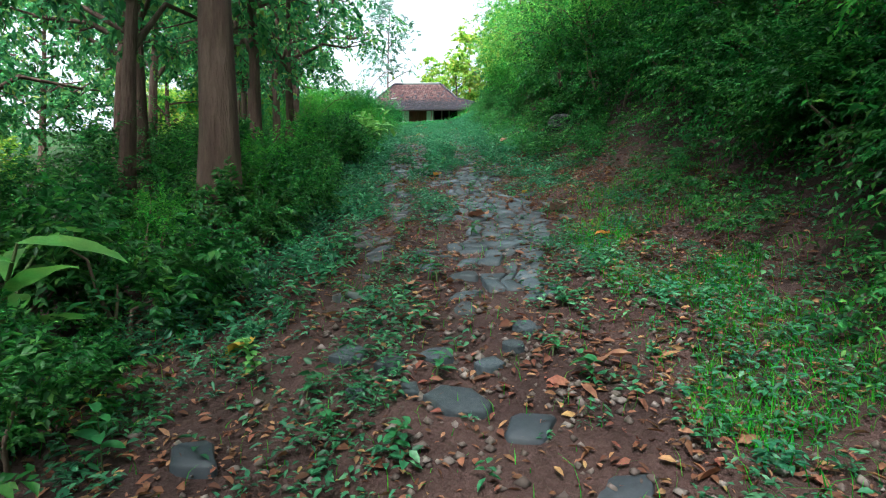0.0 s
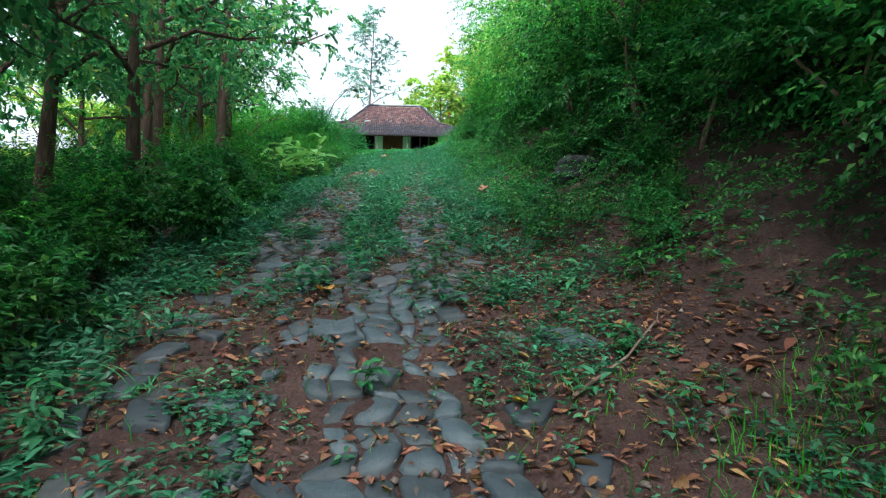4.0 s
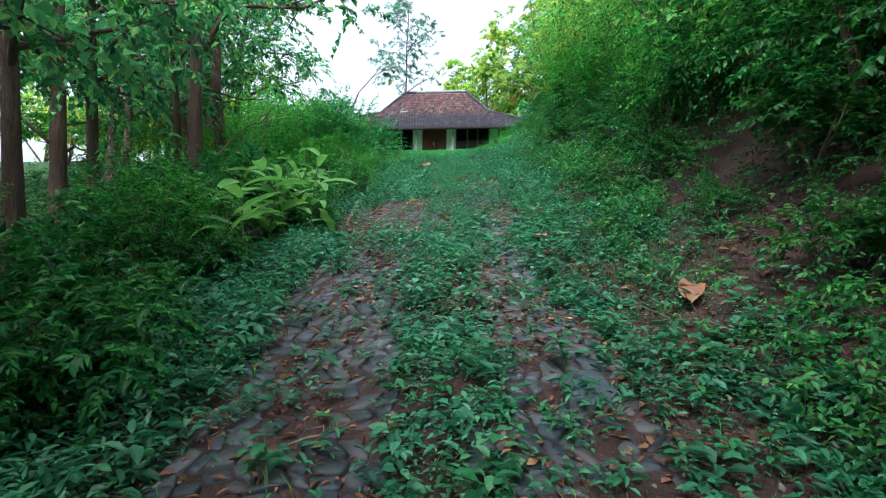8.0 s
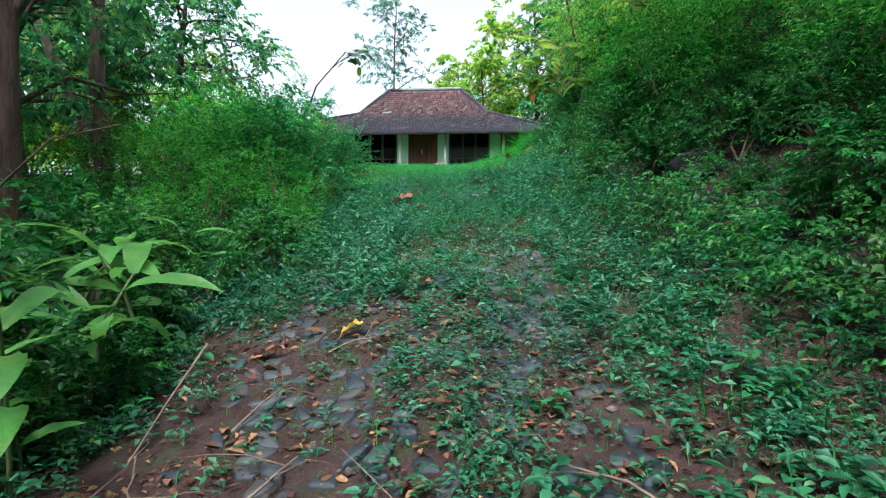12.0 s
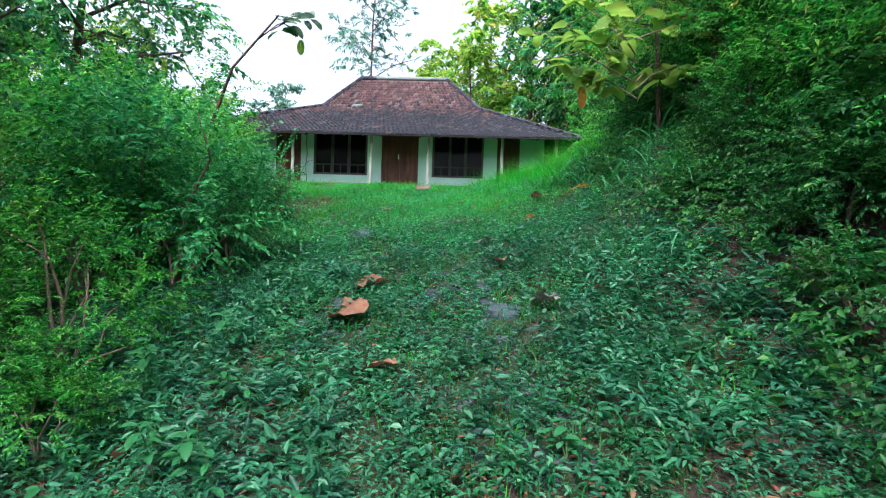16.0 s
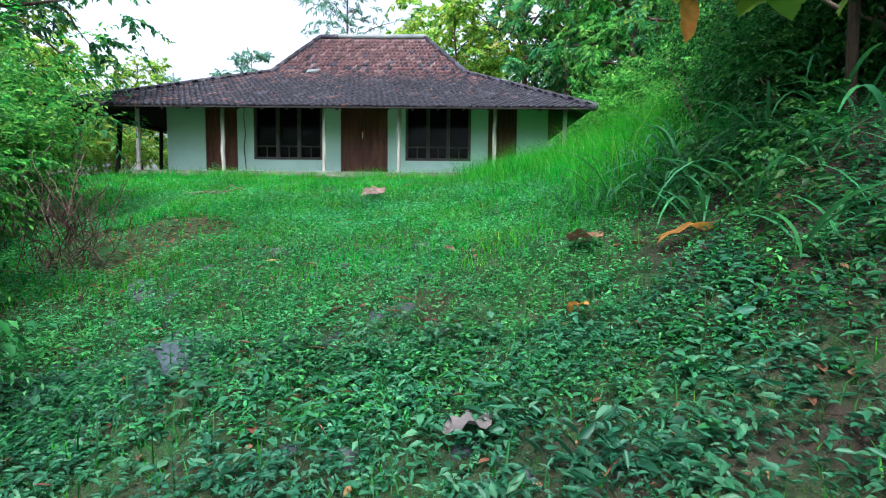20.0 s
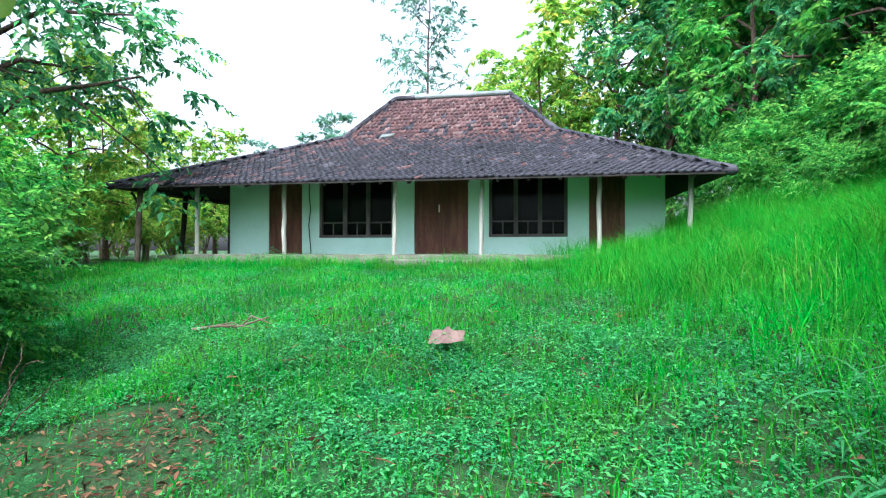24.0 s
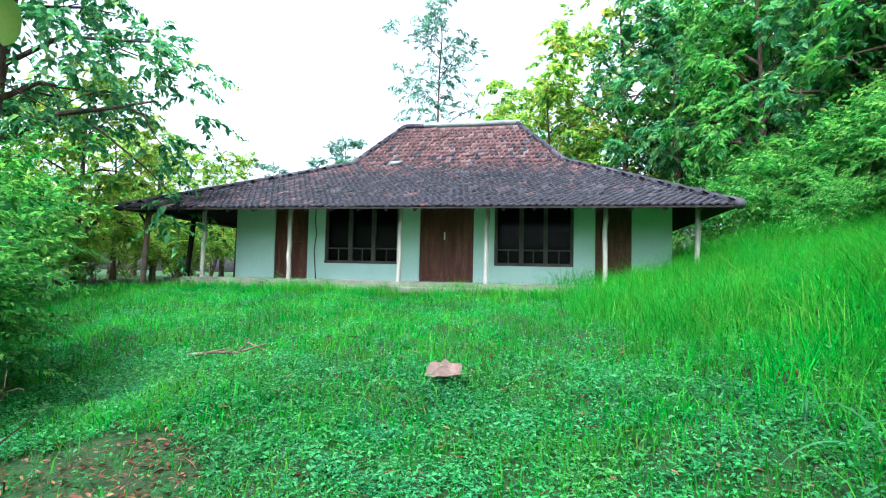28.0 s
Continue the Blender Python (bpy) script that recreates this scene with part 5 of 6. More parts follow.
def rock(x, y, s, label, turn, flat=0.7):
    bm = bmesh.new()
    bmesh.ops.create_icosphere(bm, subdivisions=3, radius=1.0)
    ph = rng.uniform(0, 6.3, 6)
    for v in bm.verts:
        c = v.co
        k = 1 + 0.2 * math.sin(2.3 * c.x + ph[0]) * math.sin(2.1 * c.y + ph[1]) + 0.12 * math.sin(4.7 * c.z + ph[2] + 3 * c.x) + 0.05 * math.sin(9 * c.y + ph[3]) * math.sin(8 * c.x + ph[4])
        v.co = Vector((round(c.x * k * 3.2) / 3.2 * 0.35 + c.x * k * 0.65, c.y * k, round(c.z * k * 2.6) / 2.6 * 0.4 + c.z * k * 0.6)) * s
        v.co.z *= flat
    me = bpy.data.meshes.new("rock")
    bm.to_mesh(me)
    bm.free()
    me.materials.append(ROCK)
    ob = new("rock", me)
    ob.matrix_world = pose(x, y, float(land(x, y)) - 0.15 * s * flat, 0, 0, turn)
    tagged(ob, label, "rock", "rocks in the bank")


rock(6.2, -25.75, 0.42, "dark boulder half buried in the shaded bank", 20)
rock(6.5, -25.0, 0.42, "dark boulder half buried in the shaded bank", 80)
rock(5.2, -17.1, 0.3, "grey weathered rock at the foot of the bank", 130)


# ---------------------------------------------------------------- fallen leaves, sticks
def dry_leaf(x, y, length, width, turn, mat, label, bend=0.9, wave=0.06, tilt=6, lift=0.05, roll=0):
    z = float(land(x, y)) + lift
    v, f = blade(length, width, bend, 9, wave, 0.3)
    v[:, 1] -= length * 0.4
    v[:, 2] += length * bend * 0.12
    ph = rng.uniform(0, 6.3, 3)
    v[:, 2] += length * (0.05 * np.sin(v[:, 0] / width * 6 + ph[0]) * np.sin(v[:, 1] / length * 7 + ph[1]) + 0.03 * np.sin(v[:, 1] / length * 15 + ph[2]))
    ob = new("fallen_leaf", mesh_np("fallen_leaf", v, f, mat, True))
    ob.matrix_world = pose(x, y, z, tilt, roll, turn)
    return tagged(ob, label, "leaf", "large fallen leaves")


dry_leaf(1.45, -21.95, 0.36, 0.13, 160, L_GINGER, "large green leaf turning brown at the tip", 0.5, 0.04, 62, 0.3)
L_PINK = mat_leaf("pink_dry_leaf", [(0.0, (0.16, 0.095, 0.08)), (1.0, (0.24, 0.155, 0.13))], 0.75, 0.12, 9)
dry_leaf(1.53, -7.9, 0.34, 0.2, 80, L_PINK, "large pale curled dry leaf on the lawn", 0.5, 0.07, 4, 0.13, -28)
L_TAN = mat_leaf("tan_dry_leaf", [(0.0, (0.2, 0.085, 0.045)), (1.0, (0.29, 0.14, 0.08))], 0.75, 0.15, 9)
dry_leaf(1.52, -13.55, 0.44, 0.19, -38, L_TAN, "large orange-brown dry leaf beside the worn track", 0.5, 0.08, 20, 0.08)
dry_leaf(1.52, -14.35, 0.4, 0.28, 62, L_TAN, "curled tan dry leaf arched over the track", 0.8, 0.09, 6, 0.09, -24)
LEAVES = [
          (2.64, -12.67, 0.18, 0.13, 90, L_GREY, "grey dry leaf among low weeds"), (3.38, -11.26, 0.28, 0.2, 20, L_BROWN, "brown dry leaf below the bank"), (3.79, -11.75, 0.3, 0.15, 80, L_ORANGE, "orange dry leaf below the bank"), (3.2, -11.9, 0.16, 0.09, 20, L_ORANGE, "small orange dry leaf in the weeds"),
          (2.75, -13.3, 0.18, 0.12, 10, L_BROWN, "brown dry leaf in the weeds"), (3.05, -14.3, 0.26, 0.2, 40, L_GREY, "grey-brown dry leaf in the weeds"), (2.0, -19.4, 0.2, 0.13, 100, L_YELLOW, "yellow fallen leaf on bare earth"), (1.49, -19.55, 0.24, 0.12, 80, L_BROWN, "reddish brown fallen leaf on bare earth"),
          (4.85, -23.85, 0.38, 0.18, 160, L_BROWN, "pale curled dry leaf at the foot of the bank"), (2.5, -35.42, 0.26, 0.15, 60, L_YELLOW, "bright orange-yellow fallen leaf"), (1.9, -35.9, 0.2, 0.09, 60, L_YELLOW, "yellow fallen leaf on the verge"),
          (4.05, -32.37, 0.28, 0.2, 50, L_BROWN, "brown dry leaf on the stones"), (5.08, -31.79, 0.28, 0.22, 10, L_PALE, "pale moth-eaten leaf on the earth"), (2.56, -31.49, 0.2, 0.09, 80, L_YELLOW, "yellow-green fallen leaf on the verge"), (4.74, -30.78, 0.14, 0.07, 10, L_YELLOW, "small yellow leaf on the earth"), (5.89, -28.97, 0.22, 0.12, 60, L_GREY, "pale leaf at the foot of the bank"),
          (4.75, -35.7, 0.22, 0.09, 80, L_BROWN, "reddish brown fallen leaf on the earth"), (3.5, -35.1, 0.18, 0.1, 40, L_BROWN, "orange-brown fallen leaf on the stones"), (3.45, -34.4, 0.17, 0.12, 10, L_BROWN, "brown fallen leaf on the stones"), (3.3, -34.0, 0.16, 0.1, 60, L_BROWN, "brown fallen leaf on the stones"), (2.2, -34.7, 0.16, 0.07, 30, L_BROWN, "reddish dry leaf on the verge"),
          (3.35, -29.3, 0.18, 0.14, 30, L_ORANGE, "orange leaf on the stones"), (2.2, -28.6, 0.14, 0.1, 80, L_ORANGE, "small orange leaf on the verge"), (2.4, -33.3, 0.2, 0.1, 20, L_BROWN, "brown fallen leaf on the verge"), (5.3, -33.2, 0.18, 0.1, 120, L_ORANGE, "rust-red fallen leaf on the earth"), (1.9, -15.1, 0.26, 0.14, 70, L_BROWN, "brown dry leaf beside the track"),
          (2.55, -25.3, 0.1, 0.07, 20, L_YELLOW, "small yellow leaf on the stones"), (1.7, -26.2, 0.2, 0.14, 0, L_BROWN, "brown leaf on the path edge"), (3.95, -22.5, 0.2, 0.12, 80, L_BROWN, "brown dry leaf on the path"), (3.9, -21.9, 0.22, 0.16, 30, L_PALE, "pale brown dry leaf on the path"), (2.4, -18.4, 0.2, 0.12, 60, L_BROWN, "brown leaf in the weeds")]
for x, y, ln, wd, tn, m, lab in LEAVES:
    dry_leaf(x, y, ln, wd, tn, m, lab, rng.uniform(0.4, 1.3), 0.06, rng.uniform(-8, 10), 0.07 + 0.025 * (y > -15))


def branch(name, label, pts, r, forks, mat=TWIG):
    t = thing(name, (0, 0, 0), label, "branch")
    pts = np.array(pts, float)
    part_np("stick", tube(pts, np.linspace(r, r * 0.4, len(pts)), 6, 0.06), mat, t, smooth=True)
    for i in range(forks):
        s = rng.uniform(0.3, 0.9)
        k = np.linspace(0, 1, len(pts))
        p = np.array([np.interp(s, k, pts[:, j]) for j in range(3)])
        d = unit((pts[-1] - pts[0] + rng.normal(0, 0.5, 3) * [1, 1, 0.25])[None])[0]
        part_np("twig", stems_from(p, [p + d * rng.uniform(0.25, 0.5)], r * 0.5, r * 0.15)[0], mat, t)
    return t


def on_land(line, lift):
    return [(x, y, float(land(x, y)) + h) for (x, y), h in zip(line, lift)]


branch("fallen_branch", "dry forked stick lying on the lawn", on_land([(-1.05, -7.62), (-0.85, -7.5), (-0.65, -7.47), (-0.42, -7.3)], (0.06, 0.09, 0.08, 0.11)), 0.02, 4, TWIG)
branch("fallen_branch", "thick dead branch leaning in the undergrowth", on_land([(-2.2, -12.2), (-1.9, -11.9), (-1.75, -11.5), (-1.45, -11.2)], (0.15, 0.22, 0.2, 0.3)), 0.06, 3, DARK_TWIG)
branch("fallen_branch", "thin dry stick on the earth", on_land([(5.0, -30.8), (5.4, -30.4), (5.7, -30.0)], (0.05, 0.06, 0.07)), 0.012, 1)
branch("bare_root", "pale bare root hanging on the cut bank", on_land([(1.3, -20.0), (1.25, -20.3), (1.3, -20.7), (1.22, -21.0)], (0.35, 0.2, 0.1, 0.04)), 0.008, 1, TWIG)
for x, y, a, ln in ((1.65, -20.4, 70, 0.35), (1.5, -21.0, 115, 0.3), (1.95, -20.9, 60, 0.28), (2.3, -21.6, 75, 0.4), (2.75, -21.2, 130, 0.3), (1.9, -19.6, 10, 0.4), (3.6, -21.0, 150, 0.5), (1.2, -21.5, 160, 0.4), (2.9, -23.0, 40, 0.35), (3.7, -27.3, 60, 0.35), (4.55, -27.6, 110, 0.4), (3.2, -27.4, 25, 0.3), (5.6, -26.6, 130, 0.6), (5.3, -25.2, 150, 0.6), (4.9, -24.4, 140, 0.5), (2.4, -25.6, 30, 0.4), (2.1, -27.0, 80, 0.4)):
    c, q = math.cos(radians(a)) * ln, math.sin(radians(a)) * ln
    branch("fallen_twig", "thin pale forked twig lying on the earth of the path", on_land([(x, y), (x + c * 0.35 + 0.02, y + q * 0.35), (x + c * 0.7 - 0.02, y + q * 0.7), (x + c, y + q)], (0.03, 0.07, 0.06, 0.09)), 0.008, 2, TWIG)
branch("dead_limb", "dead grey limb lying through the thicket", on_land([(-3.8, -20.4), (-2.6, -19.6), (-1.6, -18.9), (-0.9, -18.4)], (0.5, 0.45, 0.5, 0.6)), 0.04, 3, TWIG)
branch("dead_limb", "bent dry limb arching out of the thicket", [(-2.3, -18.2, -2.9), (-1.95, -18.05, -2.3), (-1.46, -18.0, -1.85), (-0.7, -18.0, -1.72)], 0.016, 3, DARK_TWIG)
for i in range(9):
    y = -19.5 + rng.normal(0, 1.0)
    x = -2.0 + rng.normal(0, 0.7)
    p = np.array([x, y, float(land(x, y)) + rng.uniform(0.2, 0.6)])
    d = np.array([rng.uniform(0.4, 1.1), rng.normal(0, 0.3), rng.uniform(0.1, 0.7)])
    branch("dead_twig", "thin bare twig standing out of the undergrowth", [p, p + d * 0.35 + rng.normal(0, 0.04, 3), p + d * 0.7 + rng.normal(0, 0.05, 3), p + d], 0.011, 2, TWIG)
lean = thing("leaning_tree", (0, 0, 0), "leaning forked tree trunk with reddish bark in the thicket", "tree")
part_np("trunk", tube([(-4.4, -13.0, -4.1), (-4.55, -13.0, -2.6), (-4.8, -13.0, -1.4), (-4.95, -13.0, 0.2), (-5.0, -12.9, 2.2), (-5.2, -12.9, 4.5)], [0.26, 0.21, 0.18, 0.14, 0.11, 0.06], 9, 0.05), BARK, lean, smooth=True)
part_np("limb", tube([(-4.78, -13.0, -1.5), (-5.2, -13.0, -0.6), (-5.8, -13.0, 0.6), (-6.6, -13.1, 2.4), (-7.0, -13.1, 3.6)], [0.13, 0.12, 0.1, 0.07, 0.04], 8, 0.05), TWIG, lean, smooth=True)

pile = thing("brushwood_pile", (-0.5, -10.35, float(land(-0.5, -10.35))), "tangled pile of dry brown twigs at the foot of a shrub", "brushwood")
for i in range(120):
    a, out = rng.uniform(0, 6.3), rng.uniform(0.1, 0.5)
    p = np.array([rng.normal(-0.08, 0.16), rng.normal(0, 0.2), rng.uniform(0.0, 0.5)])
    q = p + np.array([math.cos(a) * out, math.sin(a) * out, rng.uniform(-0.3, 0.5) if i % 2 else rng.uniform(0.2, 0.6)])
    q[2] = max(q[2], 0.02)
    mid = (p + q) / 2 + rng.normal(0, 0.1, 3) + [0, 0, 0.16]
    k = np.linspace(0, 1, 7)[:, None]
    curve = (1 - k) ** 2 * p + 2 * k * (1 - k) * mid + k ** 2 * q + rng.normal(0, 0.008, (7, 3))
    part_np("twig", tube(curve, np.linspace(0.005, 0.0016, 7), 4), TWIG if i % 4 == 0 else DARK_TWIG, pile)

# ---------------------------------------------------------------- low weeds, grass and litter
def scatter(n, y0, y1, reach):
    y = rng.uniform(y0, y1, n)
    d = rng.uniform(-reach, reach, n)
    return d + path_x(y), y, d


def patchy(x, y, s, seed):
    return 0.5 + 0.25 * np.sin(x * s + seed) * np.cos(y * s * 0.8 + seed * 2.1) + 0.25 * np.sin((x + y) * s * 0.63 + seed * 1.7) * np.cos((x - y) * s * 1.7 + seed)


def on_strip(y, d):
    """Where the old paving shows: one strip low down, two wheel tracks with a green middle higher up."""
    w = 0.08 * np.sin(y * 1.7)
    one = (d > -0.46 + w) & (d < 0.62 + w)
    two = ((d > -1.3 + w) & (d < -0.35 + w)) | ((d > 0.3 + w) & (d < np.interp(y, [-24, -22, -20], [0.98, 0.75, 0.85]) + w))
    return np.where(y < -29.0, one | ((d > -1.5) & (d < -0.95)), two)


def cover_chance(x, y, d):
    """How thickly weeds grow: thin on the old paving and the red earth low down, thick towards the yard."""
    p = patchy(x, y, 1.9, 2.0)
    q = patchy(x, y, 4.3, 1.0)
    low = np.where(on_strip(y, d), 0.05 + 0.35 * (p > 0.7), np.where(d > 0, 0.16 + 0.7 * (p > 0.6), 0.35 + 0.6 * (p > 0.45)))
    low = np.where((y < -33.3) & (d > 0.9), 0.35 + 0.6 * (p > 0.42), low)
    low = np.where(np.abs(d) > 2.3, 0.85, low)
    mid = np.where(on_strip(y, d), 0.2 + 0.2 * (p > 0.5) + 0.4 * (q > 0.52), 0.6 + 0.38 * (q > 0.4))
    mid = np.where(on_strip(y, d) & (y < -22.6), 0.05 + 0.1 * (p > 0.6) + 0.3 * (q > 0.6), mid)
    mid = np.where((d > 1.2) & (y < -22.6), 0.2 + 0.5 * (p > 0.55), mid)
    mid = np.where((d < -0.5) & (d > -1.9) & (y > -21.4) & (y < -18.9), 0.12, mid)
    high = 0.5 + 0.49 * (q > 0.4) - 0.3 * ((np.abs(d + 0.55 + 0.1 * np.sin(y * 3) + 0.15 * np.sin(y * 1.1)) < 0.14 + 0.12 * np.sin(y * 2.3)) & (y < -10.4)) - 0.1 * (p < 0.3)
    high = np.where((x - 2.85) ** 2 * 4 + (y + 14.4) ** 2 < 0.3, 0.25, high)
    c = np.where(y < -28.0, low, np.where(y < -17.0, mid, high))
    c = c * np.where((d > 2.15) & (y < -11.0), np.where(y > -14.5, 0.85, 0.3), 1.0)
    return c * bare(x, y) * np.where(y > -6.5, 0.8, 1.0)


def bare(x, y):
    """Earth scratched bare at the foot of the shrub by the yard."""
    return np.where((x + 0.35) ** 2 * 0.7 + (y + 9.75) ** 2 < 0.5, 0.1, 1.0)


def weeds(n, y0, y1, reach, size, shape, per=7, tall=(0.03, 0.14)):
    x, y, d = scatter(n, y0, y1, reach)
    keep = rng.random(n) < cover_chance(x, y, d)
    x, y = x[keep], y[keep]
    m = len(x)
    h = rng.uniform(*tall, m) * (0.6 + 0.8 * patchy(x, y, 2.6, 5.0))
    base = np.stack([x, y, land(x, y)], 1)
    b = np.repeat(base, per, axis=0)
    a = np.repeat(rng.uniform(0, 6.3, m), per) + np.tile(np.arange(per) * 2.4, m) + rng.normal(0, 0.3, m * per)
    lev = np.tile(np.linspace(0.35, 1.0, per), m)
    hh = np.repeat(h, per) * lev
    spread = np.repeat(rng.uniform(0.2, 0.9, m) * size, per)
    o = np.stack([np.cos(a), np.sin(a), np.zeros(m * per)], 1)
    b = b + o * spread[:, None] * 0.5 + np.stack([0 * hh, 0 * hh, hh], 1)
    dirs = o + np.stack([0 * a, 0 * a, rng.normal(0.15, 0.3, m * per)], 1)
    L = size * np.repeat(rng.uniform(0.6, 1.3, m), per) * rng.uniform(0.75, 1.2, m * per)
    return leaf_set(b, dirs, np.array([0, 0, 1.0]) + 0.25 * rng.standard_normal((m * per, 3)), L, L * np.repeat(rng.uniform(0.3, 0.62, m), per), shape, 0.22)


low_weeds = new("weeds", mesh_np("weeds", *join([weeds(9000, -38, -28, 3.0, 0.045, 6, 6), weeds(2600, -38, -15, 4.0, 0.066, 6, 6, (0.06, 0.24)), weeds(2200, -29.5, -21, 2.3, 0.085, 6, 7, (0.06, 0.24)), weeds(8000, -28, -16.5, 3.0, 0.046, 6, 6), weeds(10000, -28, -16.5, 3.0, 0.046, 4, 6), weeds(8000, -16.5, -11.9, 3.4, 0.048, 6, 5, (0.04, 0.16)), weeds(14000, -16.5, -11.9, 3.4, 0.036, 4, 6, (0.02, 0.1))]), L_COVER))
tagged(low_weeds, "mat of small broad-leaved green weeds over the ground", "weeds", kind="stuff")


yard_weeds = new("weeds", mesh_np("weeds", *join([weeds(16000, -9.5, -1.5, 6.0, 0.04, 4, 7, (0.02, 0.09)), weeds(9000, -12.6, -7.5, 4.2, 0.034, 6, 5), weeds(15000, -12.6, -7.5, 4.2, 0.03, 4, 6)]), L_YARD))
tagged(yard_weeds, "small bright green weeds among the grass of the yard", "weeds", kind="stuff")


def tall_herbs(n, y0, y1, d0, d1, leaf, height):
    """Upright leafy stalks with long pointed leaves, in drifts."""
    y = rng.uniform(y0, y1, n)
    x = path_x(y) + rng.uniform(d0, d1, n)
    keep = patchy(x, y, 1.7, 11.0) > 0.4
    x, y = x[keep], y[keep]
    m = len(x)
    way = np.stack([rng.normal(0, 0.45, m), rng.normal(0, 0.45, m), np.ones(m)], 1)
    return sprays(np.stack([x, y, land(x, y)], 1), way, height * rng.uniform(0.5, 1.3, m), 8, leaf, 0.36, 6, 0.25)


stalks = new("herbs", mesh_np("herbs", *join([tall_herbs(1300, -18.9, -13.1, -2.5, -0.35, 0.085, 0.32), tall_herbs(700, -19.5, -12.6, 0.9, 2.4, 0.085, 0.28), tall_herbs(420, -29.5, -19.5, 0.9, 2.5, 0.085, 0.32), tall_herbs(900, -35.5, -23, -2.4, -1.3, 0.09, 0.3)]), L_COVER))
tagged(stalks, "drifts of upright weeds with long pointed leaves", "weeds", kind="stuff")


def bank_cover(n, y0, y1, d0, d1, leaf, length, per=12):
    """Creepers and trailing twigs over the face of the bank, with bare earth left in places."""
    y = rng.uniform(y0, y1, n)
    x = path_x(y) + rng.uniform(d0, d1, n)
    keep = rng.random(n) < np.where(patchy(x, y, 1.3, 7.0) > 0.4, 1.0, 0.12)
    x, y = x[keep], y[keep]
    m = len(x)
    start = np.stack([x, y, land(x, y) + rng.uniform(0.0, 0.3, m)], 1)
    way = np.stack([rng.normal(-0.55, 0.5, m), rng.normal(0, 0.6, m), rng.uniform(0.1, 0.9, m)], 1)
    return sprays(start, way, length * rng.uniform(0.5, 1.4, m), per, leaf, 0.52, 4, 0.5)


creepers = new("creepers", mesh_np("creepers", *join([bank_cover(5600, -39, -12.2, 2.2, 4.8, 0.06, 0.4), bank_cover(1400, -29, -15.5, 1.7, 2.4, 0.06, 0.3), bank_cover(2600, -39, -13, 4.0, 7.0, 0.1, 0.6), bank_cover(900, -14.6, -10.8, 2.45, 3.6, 0.055, 0.26)]), L_SHRUB))
tagged(creepers, "tangle of leafy creepers hanging over the earth bank", "creepers", kind="stuff")


def blades(x, y, h, w, lean):
    """Grass blades: a tapering strip bent over once."""
    n = len(x)
    base = np.stack([x, y, land(x, y) - 0.01], 1)
    a = rng.uniform(0, 6.3, n)
    o = np.stack([np.cos(a), np.sin(a), 0 * a], 1)
    s = np.stack([-np.sin(a), np.cos(a), 0 * a], 1) * w[:, None] / 2
    up = np.array([0, 0, 1.0])
    mid = base + up * (h * 0.6)[:, None] + o * (h * lean * 0.3)[:, None]
    tip = base + up * (h * rng.uniform(0.8, 1.05, n))[:, None] + o * (h * lean)[:, None]
    v = np.stack([base - s, base + s, mid + s * 0.75, mid - s * 0.75, tip], axis=1).reshape(-1, 3)
    i = np.arange(n)[:, None] * 5
    return v, [i + [0, 1, 2, 3], i + [3, 2, 4]]


def grass(n, x0, x1, y0, y1, h0, h1, wide, keep=None, lean=1.1):
    x, y = rng.uniform(x0, x1, n), rng.uniform(y0, y1, n)
    if keep is not None:
        k = rng.random(n) < keep(x, y)
        x, y = x[k], y[k]
    n = len(x)
    p = patchy(x, y, 1.6, 3.0)
    h = (h0 + (h1 - h0) * rng.random(n) ** 1.5) * (0.6 + 0.8 * p)
    return blades(x, y, h, wide * rng.uniform(0.6, 1.3, n), rng.uniform(0.1, lean, n))


def mound(x, y):
    """The tall grass stands on the rise at the end of the yard."""
    d = x - path_x(y)
    edge = 2.1 + 0.25 * np.sin(y * 1.9)
    return np.clip((d - edge) / 0.9, 0, 1) * np.where(y < -8.5, np.clip((5.0 - x) / 0.8, 0, 1), 1) * np.clip((y + 10.9) / 0.9, 0, 1)


def verge_band(x, y):
    """A belt of fine grass: along the foot of the bank low down, over the whole track higher up."""
    d = x - path_x(y)
    inner = np.interp(y, [-23, -19, -16, -13], [1.2, 0.5, -0.6, -1.6])
    return np.clip((d - inner) / 0.5, 0, 1) * np.clip((2.6 - d) / 0.5, 0, 1) * (0.45 + 0.55 * (patchy(x, y, 2.2, 6.0) > 0.42))


lawn = new("grass", mesh_np("grass", *join([grass(64000, -7.5, 5.0, -9.0, -1.55, 0.05, 0.16, 0.011, bare), grass(9000, -5.8, 5.0, -2.6, -1.5, 0.12, 0.36, 0.008), grass(6000, -1.5, 4.5, -16, -11, 0.04, 0.12, 0.007), grass(12000, -1.5, 4.5, -11, -8.5, 0.05, 0.15, 0.008, bare),
             grass(4500, 1.5, 5.5, -38, -16, 0.04, 0.15, 0.005), grass(20000, 5.0, 7.2, -37.2, -30.5, 0.04, 0.15, 0.006, lambda x, y: np.where(patchy(x, y, 1.9, 2.0) > 0.45, 0.95, 0.12) * np.where(y > -33, 0.4, 1.0), 1.8)]), L_GRASS))
tagged(lawn, "short bright green grass of the yard", "grass", kind="stuff")
# darker copy of the grass colours: the shade by the bank is put in
L_SHADED_VERGE = mat_leaf("shaded_verge_blade", [(0.0, (0.014, 0.11, 0.022)), (0.5, (0.028, 0.21, 0.04)), (0.92, (0.06, 0.3, 0.06)), (1.0, (0.16, 0.26, 0.07))], 0.6, 0.45, 0.8, 0.2)
